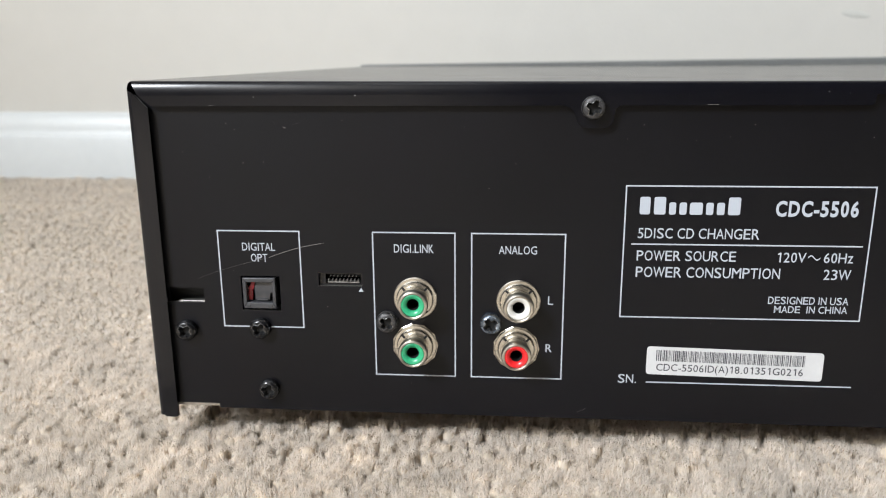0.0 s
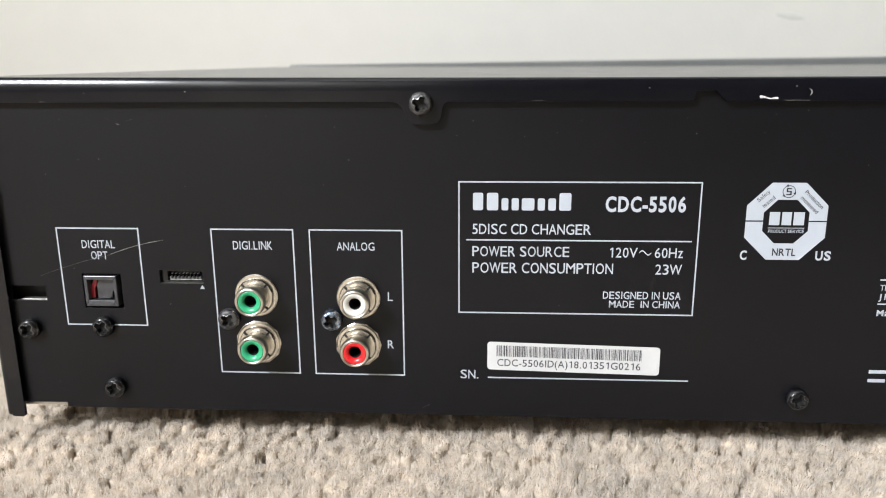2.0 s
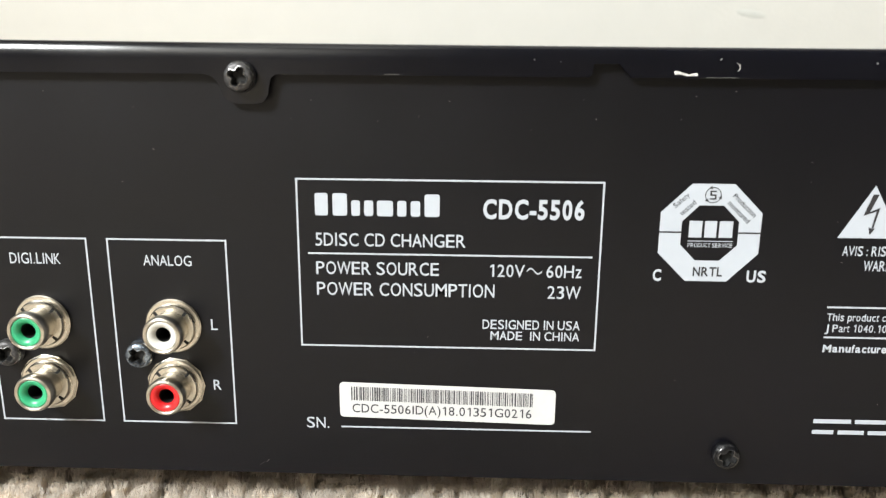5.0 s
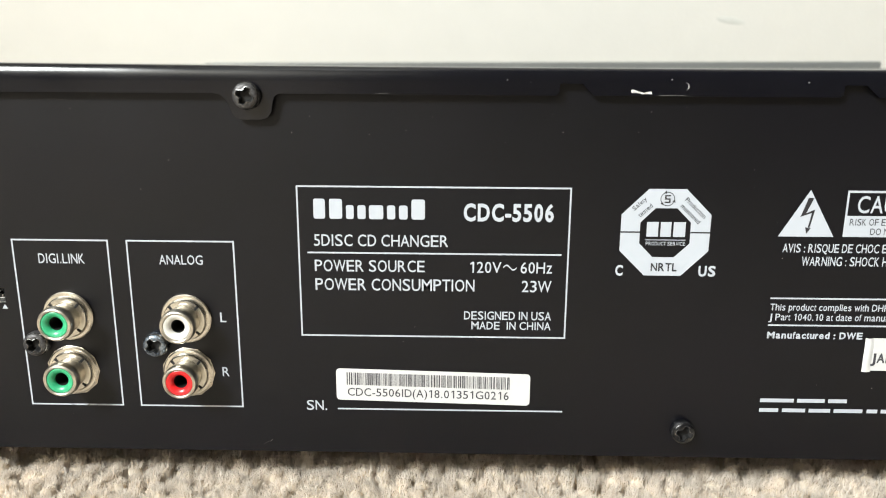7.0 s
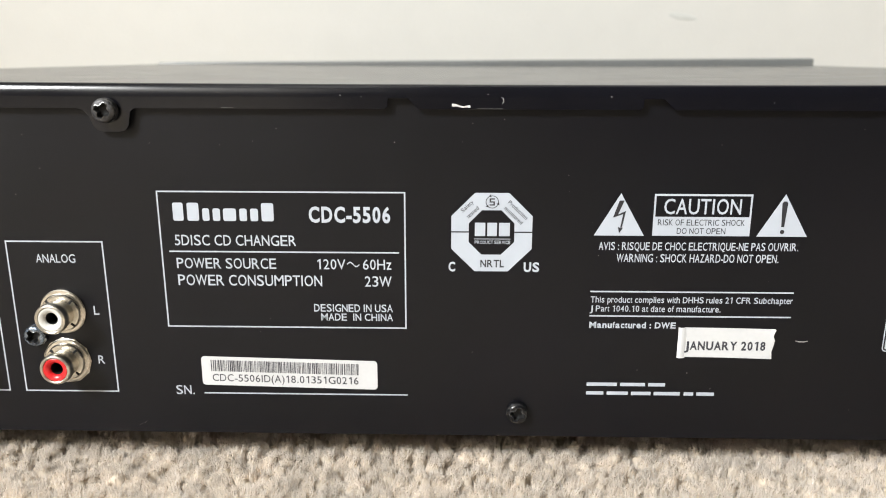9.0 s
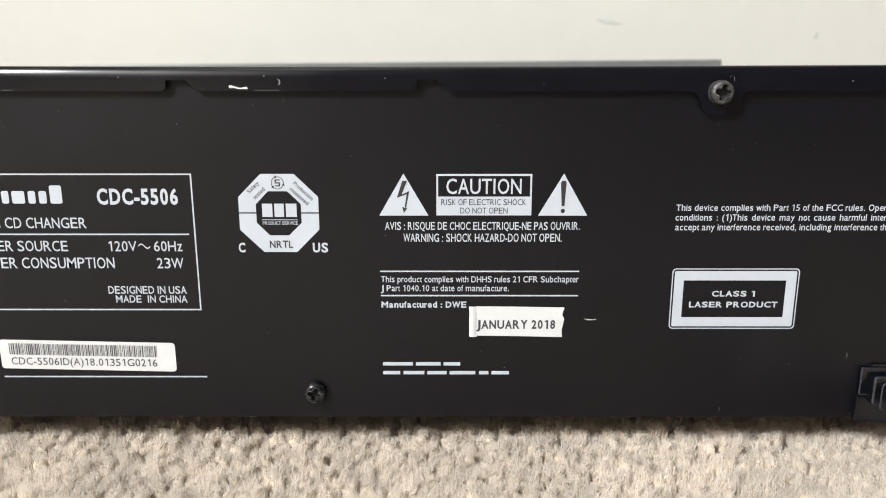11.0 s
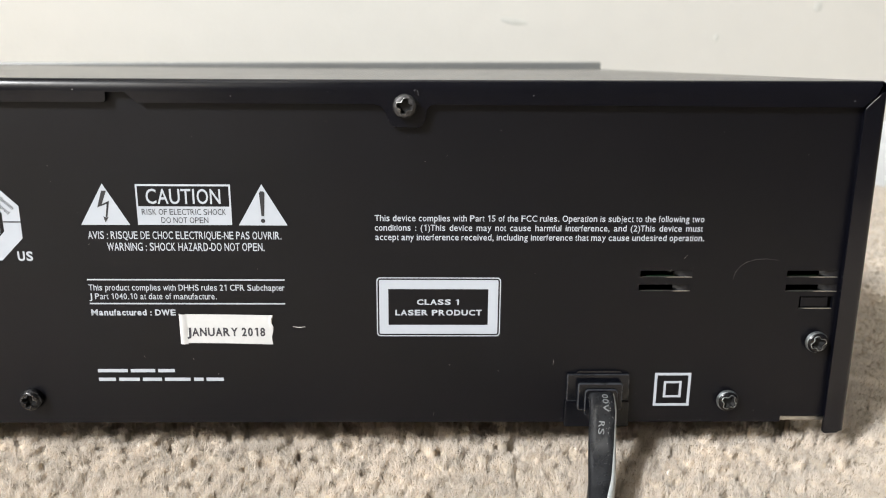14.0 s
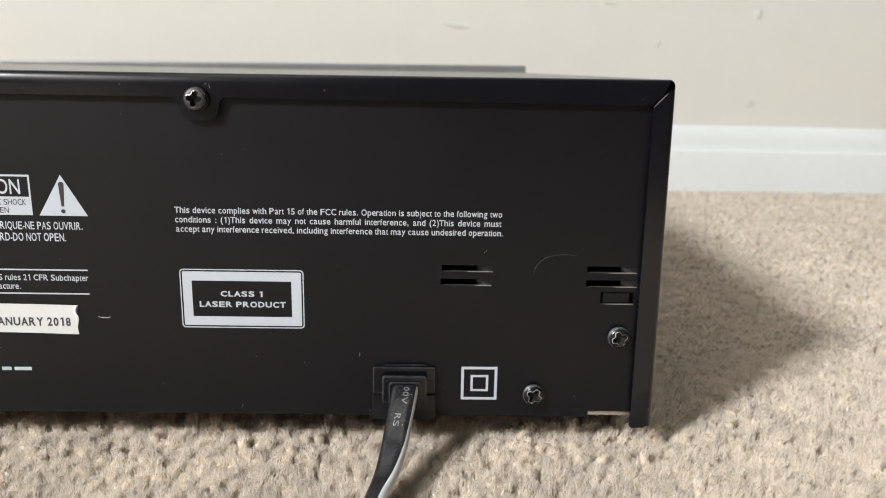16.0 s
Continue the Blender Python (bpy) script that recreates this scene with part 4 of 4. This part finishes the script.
flat(bm, [(58.8, 49.7), (60.2, 49.7), (59.5, 50.8)])
part("printed_arrow", bm, WHITE_INK, panel)

# maker's mark: plain blocks, tall and short, instead of letters
for x0, x1, z1 in ((132.9, 136.0, 76.6), (136.5, 139.9, 76.6), (140.3, 142.5, 75.2), (142.9, 145.2, 75.2), (145.5, 149.2, 75.2), (149.6, 151.9, 75.2), (152.3, 154.7, 75.2), (155.1, 158.6, 76.6)):
    bm = bmesh.new()
    flat(bm, rounded(x0 + 0.1, x1 - 0.35, 72.0, z1, 0.5))
    part("mark_block", bm, WHITE_INK, panel)

# maker's two lines of small print as bars
for x0, x1, z0 in ((238.0, 245.9, 28.5), (246.7, 253.2, 28.5), (254.0, 258.4, 28.5), (238.0, 242.5, 26.0), (243.4, 248.9, 26.0), (249.7, 254.8, 26.0), (255.6, 262.4, 26.0), (263.4, 265.9, 26.0), (266.7, 271.3, 26.0)):
    bm = bmesh.new()
    bar(bm, x0, x1, z0 + 0.1, z0 + 1.05)
    part("print_bar", bm, WHITE_INK, panel)

# approval mark: an octagon ring with a dark middle
CX, CZ = 212.5, 69.5
out_oct = [(CX + dx, CZ + dz) for dx, dz in ((-4.2, 10), (4.15, 10), (10.05, 4.2), (10.05, -4.15), (4.2, -10), (-4.15, -10), (-10.05, -4.2), (-10.05, 4.15))]
in_oct = [(CX + dx, CZ + dz) for dx, dz in ((-2.5, 5.65), (2.35, 5.65), (5.6, 2.4), (5.65, -2.4), (2.35, -5.65), (-2.5, -5.65), (-5.7, -2.45), (-5.7, 2.35))]
bm = bmesh.new()
ring(bm, out_oct, in_oct)
mark = part("approval_mark", bm, WHITE_INK, panel, "white printed octagon ring")
for x0, x1 in ((-10.1, -5.65), (5.65, 10.1)):
    bm = bmesh.new()
    bar(bm, CX + x0, CX + x1, CZ - 0.02, CZ + 0.3, INK * 2)
    part("mark_line", bm, BLACK_INK, mark)
bm = bmesh.new()
circle = [(CX + 1.62 * math.cos(radians(a)), CZ + 7.75 + 1.62 * math.sin(radians(a))) for a in range(0, 360, 15)]
circle_in = [(CX + 1.45 * math.cos(radians(a)), CZ + 7.75 + 1.45 * math.sin(radians(a))) for a in range(0, 360, 15)]
ring(bm, circle, circle_in, INK * 2)
bar(bm, CX - 0.65, CX + 0.65, CZ + 6.85, CZ + 7.15, INK * 2)
bar(bm, CX - 0.65, CX + 0.65, CZ + 7.6, CZ + 7.9, INK * 2)
bar(bm, CX - 0.65, CX + 0.65, CZ + 8.35, CZ + 8.65, INK * 2)
bar(bm, CX - 0.65, CX - 0.3, CZ + 7.9, CZ + 8.35, INK * 2)
bar(bm, CX + 0.3, CX + 0.65, CZ + 7.15, CZ + 7.6, INK * 2)
for a in (100, 215, 335):
    x, z = CX + 1.55 * math.cos(radians(a)), CZ + 7.75 + 1.55 * math.sin(radians(a))
    dx, dz = -math.sin(radians(a)), math.cos(radians(a))
    flat(bm, [(x + dx * 0.6, z + dz * 0.6), (x - dz * 0.4, z + dx * 0.4), (x + dz * 0.4, z - dx * 0.4)], INK * 2)
part("mark_emblem", bm, BLACK_INK, mark)
for x0, x1, z0, z1 in ((208.3, 210.9, 68.6, 72.0), (211.4, 213.8, 68.6, 72.0), (214.3, 217.0, 68.6, 72.0), (208.1, 217.2, 67.78, 67.95)):
    bm = bmesh.new()
    bar(bm, x0, x1, z0, z1)
    part("mark_block", bm, WHITE_INK, mark)
write("mark_text", "PRODUCT SERVICE", 208.3, 217.2, 66.6, 67.45, mark, bold=B2)
write("mark_text", "NRTL", 209.8, 215.7, 60.6, 62.5, mark, BLACK_INK, 0.02, INK * 2)
write("mark_text", "Safety", 205.3, 209.0, 74.5, 75.5, mark, BLACK_INK, B1, INK * 2, turn=43)
write("mark_text", "tested", 206.7, 210.4, 73.0, 74.0, mark, BLACK_INK, B1, INK * 2, turn=43)
write("mark_text", "Production", 216.3, 222.5, 77.0, 78.0, mark, BLACK_INK, B1, INK * 2, turn=-43)
write("mark_text", "monitored", 215.4, 221.2, 75.5, 76.5, mark, BLACK_INK, B1, INK * 2, turn=-43)

# warning signs
bm = bmesh.new()
flat(bm, [(237.8, 68.95), (250.2, 68.95), (244.0, 79.6)])
sign = part("shock_sign", bm, WHITE_INK, panel, "white triangle with a dark flash")
bm = bmesh.new()
flat(bm, [(243.7, 77.8), (244.9, 77.8), (243.5, 74.3), (242.3, 73.5)], INK * 2)
flat(bm, [(242.3, 73.5), (243.5, 74.3), (245.4, 75.2), (245.0, 74.5)], INK * 2)
flat(bm, [(245.4, 75.2), (244.6, 71.0), (244.2, 71.0), (244.75, 74.4)], INK * 2)
flat(bm, [(243.6, 71.2), (244.0, 69.6), (244.95, 71.0), (244.3, 70.9)], INK * 2)
part("flash", bm, BLACK_INK, sign)
bm = bmesh.new()
flat(bm, [(277.8, 68.95), (290.2, 68.95), (284.0, 79.6)])
sign = part("attention_sign", bm, WHITE_INK, panel, "white triangle with a dark exclamation mark")
bm = bmesh.new()
flat(bm, [(283.3, 77.3), (283.6, 77.8), (284.4, 77.8), (284.7, 77.3), (284.35, 71.4), (283.65, 71.4)], INK * 2)
flat(bm, [(284.0 + 0.55 * math.cos(radians(a)), 70.15 + 0.55 * math.sin(radians(a))) for a in range(0, 360, 24)], INK * 2)
part("exclamation_mark", bm, BLACK_INK, sign)
bm = bmesh.new()
bar(bm, 252.2, 276.1, 69.0, 73.8)
bar(bm, 252.2, 276.1, 79.0, 79.5)
bar(bm, 252.2, 252.65, 73.8, 79.0)
bar(bm, 275.65, 276.1, 73.8, 79.0)
caution = part("caution_box", bm, WHITE_INK, panel, "white printed box with a black upper half")
write("printed_text", "CAUTION", 254.7, 273.5, 74.5, 78.3, caution, bold=B2)
write("printed_text", "RISK OF ELECTRIC SHOCK", 253.4, 274.7, 71.65, 73.15, caution, BLACK_INK, 0.0, INK * 2)
write("printed_text", "DO NOT OPEN", 258.2, 270.1, 69.5, 71.0, caution, BLACK_INK, 0.0, INK * 2)

# laser class box: a thin rounded outline round a broad white frame
bm = bmesh.new()
ring(bm, rounded(312.7, 345.4, 38.9, 55.2, 1.0), rounded(312.98, 345.12, 39.18, 54.92, 0.8))
ring(bm, rounded(313.38, 344.72, 39.58, 54.52, 0.4), rounded(315.8, 342.1, 42.1, 52.0, 0.02))
laser = part("laser_class_box", bm, WHITE_INK, panel, "broad white printed frame round two lines of text")
write("printed_text", "CLASS 1", 323.3, 334.4, 47.75, 49.2, laser, bold=B3)
write("printed_text", "LASER PRODUCT", 317.6, 340.5, 44.8, 46.3, laser, bold=B3)
bm = bmesh.new()
border(bm, 388.0, 397.95, 18.7, 28.4, 0.75)
border(bm, 390.6, 395.5, 21.2, 26.0, 0.65)
part("double_square", bm, WHITE_INK, panel, "two white squares, one inside the other")


# ---- stickers ----
def slanted(x0, x1, zl0, zl1, drop, r=0.9):
    return [(x, z - drop * (x - x0) / (x1 - x0)) for x, z in rounded(x0, x1, zl0, zl1, r)]


bm = bmesh.new()
prism(bm, slanted(137.1, 183.3, 27.8, 35.8, 0.95), -0.14, 0.0)
serial = part("serial_sticker", bm, STICKER_WHITE, player, "white paper sticker with a barcode")
bm = bmesh.new()
rng = random.Random(11)
x = 139.6
while x < 178.5:
    w = rng.choice((0.13, 0.13, 0.18, 0.26, 0.34))
    d = 0.95 * (x - 137.1) / 46.2
    bar(bm, x, min(x + w, 178.6), 31.75 - d, 34.9 - d, -0.18)
    x += w + rng.choice((0.13, 0.13, 0.16, 0.22, 0.3))
part("barcode", bm, BARCODE_INK, serial)
write("sticker_text", "CDC-5506ID(A)18.01351G0216", 139.8, 178.3, 28.9, 30.9, serial, LABEL_INK, B1, -0.18, drop=0.6)

bm = bmesh.new()
paper = [(262.0, 37.0), (273.0, 36.9), (285.0, 36.6), (284.8, 38.6), (285.3, 40.8), (284.9, 42.2), (285.3, 44.7), (274.0, 44.9), (262.3, 45.0), (262.0, 43.0), (262.6, 41.0), (262.1, 39.0)]
prism(bm, paper, -0.16, 0.0)
date_label = part("date_sticker", bm, STICKER_WHITE, player, "white date sticker with a lifted, creased end")
write("sticker_text", "JANUARY 2018", 262.5, 283.1, 39.0, 41.3, date_label, LABEL_INK, B3, -0.2)
bm = bmesh.new()
cols = []
for u, out in ((262.7, -0.17), (262.2, -0.34), (261.7, -0.46), (261.2, -0.4), (260.7, -0.12)):
    cols.append([bm.verts.new(((u + 0.25 * math.sin(3.1 * k)) * MM, (out * (1 - 0.25 * math.sin(2.2 * k))) * MM, (36.7 + 8.3 * k / 4) * MM)) for k in range(5)])
for a, b in zip(cols, cols[1:]):
    for k in range(4):
        bm.faces.new((a[k], a[k + 1], b[k + 1], b[k]))
part("lifted_end", bm, STICKER_WHITE, date_label, smooth=True)
bm = bmesh.new()
cols = []
for u, out in ((284.2, -0.17), (284.6, -0.4), (284.95, -0.75), (285.1, -0.6)):
    cols.append([bm.verts.new(((u + 0.3 * math.sin(1.9 * k)) * MM, (-0.17 + (out + 0.17) * k / 4) * MM, (40.6 + 4.1 * k / 4) * MM)) for k in range(5)])
for a, b in zip(cols, cols[1:]):
    for k in range(4):
        bm.faces.new((a[k], a[k + 1], b[k + 1], b[k]))
part("lifted_end", bm, STICKER_WHITE, date_label, "curled torn corner", smooth=True)


# ---- lettering on the lead ----
def on_cord(name, body, start, length, centre, height):
    pts, faces, width = letters(body, 0.01)
    bm = bmesh.new()
    vs = []
    for px, pz in pts:
        s = start + px / width * length
        i = max(j for j in range(len(FRAMES)) if FRAMES[j][0] <= s)
        (s0, p0, w0, n0), (s1, p1, w1, n1) = FRAMES[i], FRAMES[i + 1]
        f = (s - s0) / max(s1 - s0, 1e-6)
        v = centre + (0.5 - pz) * -height
        p = p0.lerp(p1, f) + w0.lerp(w1, f) * v + n0.lerp(n1, f) * (HALF_T + 0.03)
        vs.append(bm.verts.new(p * MM))
    for f in faces:
        try:
            bm.faces.new([vs[i] for i in f])
        except ValueError:
            pass
    part(name, bm, CORD_INK, cord)


on_cord("cord_text", "00V", 5.6, 5.0, 0.6, 1.5)
on_cord("cord_text", "RS", 13.2, 3.6, -0.3, 1.5)

# pale specks of dust along the lead
bm = bmesh.new()
rng = random.Random(11)
for _ in range(34):
    s, v, r = rng.uniform(6.0, 26.0), rng.gauss(1.7, 0.35), rng.uniform(0.04, 0.10)
    i = max(j for j in range(len(FRAMES)) if FRAMES[j][0] <= s)
    _, p, w, n = FRAMES[i]
    along = w.cross(n).normalized()
    corners = [p + along * (s - FRAMES[i][0] + r * c * 1.6) + w * (v + r * d) + n * (HALF_T + 0.035) for c, d in ((-1, 0), (0, -1), (1, 0), (0, 1))]
    bm.faces.new([bm.verts.new(c * MM) for c in corners])
tagged(part("dust_specks", bm, DUST, cord), kind="stuff")


# ---- wear: chips, scratches, hairs and dust on the metal ----
def streak(bm, pts, w, depth):
    pts = [Vector((x, 0, z)) for x, z in pts]
    row = []
    for i, p in enumerate(pts):
        d = (pts[min(i + 1, len(pts) - 1)] - pts[max(i - 1, 0)]).normalized()
        side = Vector((-d.z, 0, d.x)) * (w / 2 * (0.35 if i in (0, len(pts) - 1) else 1))
        row.append([bm.verts.new(Vector((q.x, depth, q.z)) * MM) for q in (p - side, p + side)])
    for a, b in zip(row, row[1:]):
        bm.faces.new((a[0], b[0], b[1], a[1]))


def arc_points(a, b, bow, n=10):
    (ax, az), (bx, bz) = a, b
    return [(ax + (bx - ax) * t - (bz - az) * bow * 4 * t * (1 - t), az + (bz - az) * t + (bx - ax) * bow * 4 * t * (1 - t)) for t in (k / n for k in range(n + 1))]


bm = bmesh.new()
streak(bm, arc_points((14.1, 52.8), (34.0, 58.9), 0.02), 0.08, INK * 3)
part("long_scratch", bm, FAINT, panel)
bm = bmesh.new()
streak(bm, arc_points((34.0, 58.9), (49.8, 63.3), 0.03), 0.11, INK * 3)
part("long_scratch", bm, DUST, panel)
bm = bmesh.new()
streak(bm, [(406.6, 54.7), (407.0, 56.7), (408.0, 58.3), (409.6, 59.5), (412.0, 60.3), (415.0, 60.5), (418.2, 60.1)], 0.10, INK * 3)
part("hair", bm, FAINT, panel)
bm = bmesh.new()
streak(bm, [(290.5, 41.65), (291.6, 41.4), (292.8, 41.4), (293.8, 41.6)], 0.24, INK * 3)
part("scratch", bm, CHIPPED, panel, "short bare scratch")
for pts, w in (([(393.2, 60.5), (394.0, 61.4)], 0.2), ([(360.0, 30.8), (360.2, 31.6), (360.0, 32.3)], 0.15), ([(327.6, 15.6), (328.0, 16.9)], 0.2), ([(389.6, 56.9), (390.2, 57.6)], 0.15),
               ([(119.0, 15.8), (120.3, 16.6)], 0.25), ([(120.6, 16.5), (121.2, 17.2)], 0.2), ([(72.2, 26.0), (73.4, 25.4)], 0.35), ([(76.0, 25.3), (77.2, 25.7)], 0.3), ([(74.0, 61.0), (74.3, 62.0)], 0.3), ([(40.2, 94.4), (40.7, 94.1), (41.2, 94.15)], 0.15), ([(37.6, 95.7), (38.6, 95.1)], 0.1), ([(43.0, 95.0), (44.6, 95.4)], 0.1)):
    bm = bmesh.new()
    streak(bm, pts, w, INK * 3)
    part("scratch", bm, DUST if 0.14 < w < 0.21 else FAINT, panel)
bm = bmesh.new()
rng = random.Random(5)
SPOTS = [(10.7, 98.1), (25.1, 95.3), (69.0, 93.0), (56.0, 96.0), (34.6, 85.1), (186.0, 95.6), (188.6, 91.8), (207.5, 96.4), (205.0, 92.0), (310.4, 95.4), (160.0, 95.0), (250.8, 33.2), (263.7, 32.5), (176.0, 89.5), (331.0, 87.0), (101.0, 85.0),
         (146.0, 91.0), (215.0, 97.4), (395.8, 58.2), (282.0, 57.4), (416.0, 17.3), (418.0, 17.1), (402.0, 17.2), (383.0, 22.4), (364.3, 15.2), (231.0, 84.0), (29.0, 85.0), (80.0, 96.2), (390.2, 14.6), (392.6, 14.5), (399.4, 14.5), (400.6, 14.6), (401.4, 14.5), (363.0, 24.6), (362.9, 15.0), (434.2, 37.6)]
SPOTS += [(rng.uniform(12, 430), rng.uniform(18, 98)) for _ in range(45)]
for x, z in SPOTS:
    r = rng.uniform(0.05, 0.14)
    a0 = rng.uniform(0, 6)
    flat(bm, [(x + r * rng.uniform(0.5, 1.3) * math.cos(a0 + k), z + r * rng.uniform(0.4, 1.0) * math.sin(a0 + k)) for k in np.linspace(0, 5.2, 6)], INK * 3)
tagged(part("dust_specks", bm, DUST, panel), kind="stuff")

bm = bmesh.new()
flat(bm, [(202.4, 100.9), (202.6, 100.4), (203.6, 100.5), (204.8, 100.2), (206.2, 100.25), (206.9, 100.2), (206.8, 100.75), (206.0, 100.7), (205.2, 100.45), (204.2, 100.75), (203.2, 101.05), (202.6, 101.15)], -1.86)
part("paint_chip", bm, CHIPPED, player, "bare chip in the lip's paint")
for pts, w in (([(214.0, 102.7), (214.6, 102.3), (214.7, 101.6), (214.3, 101.1)], 0.22), ([(208.5, 99.95), (214.5, 99.95)], 0.14), ([(147.6, 99.98), (150.4, 99.98)], 0.13), ([(21.5, 99.95), (23.0, 99.95)], 0.12), ([(323.5, 103.2), (323.7, 102.0)], 0.2), ([(323.0, 103.4), (322.6, 103.0)], 0.2)):
    bm = bmesh.new()
    streak(bm, pts, w, -1.86)
    part("lip_scratch", bm, DUST, player)
bm = bmesh.new()
for x, z in ((33.6, 102.1), (181.0, 102.6), (240.0, 102.8), (211.0, 103.3), (301.6, 102.7), (431.7, 101.3), (176.0, 103.0), (60.0, 102.4), (352.0, 102.1), (278.0, 101.5)):
    r = rng.uniform(0.1, 0.22)
    flat(bm, [(x + r * math.cos(k), z + r * rng.uniform(0.5, 1) * math.sin(k)) for k in np.linspace(0, 5.2, 6)], -1.86)
tagged(part("dust_specks", bm, DUST, player), kind="stuff")
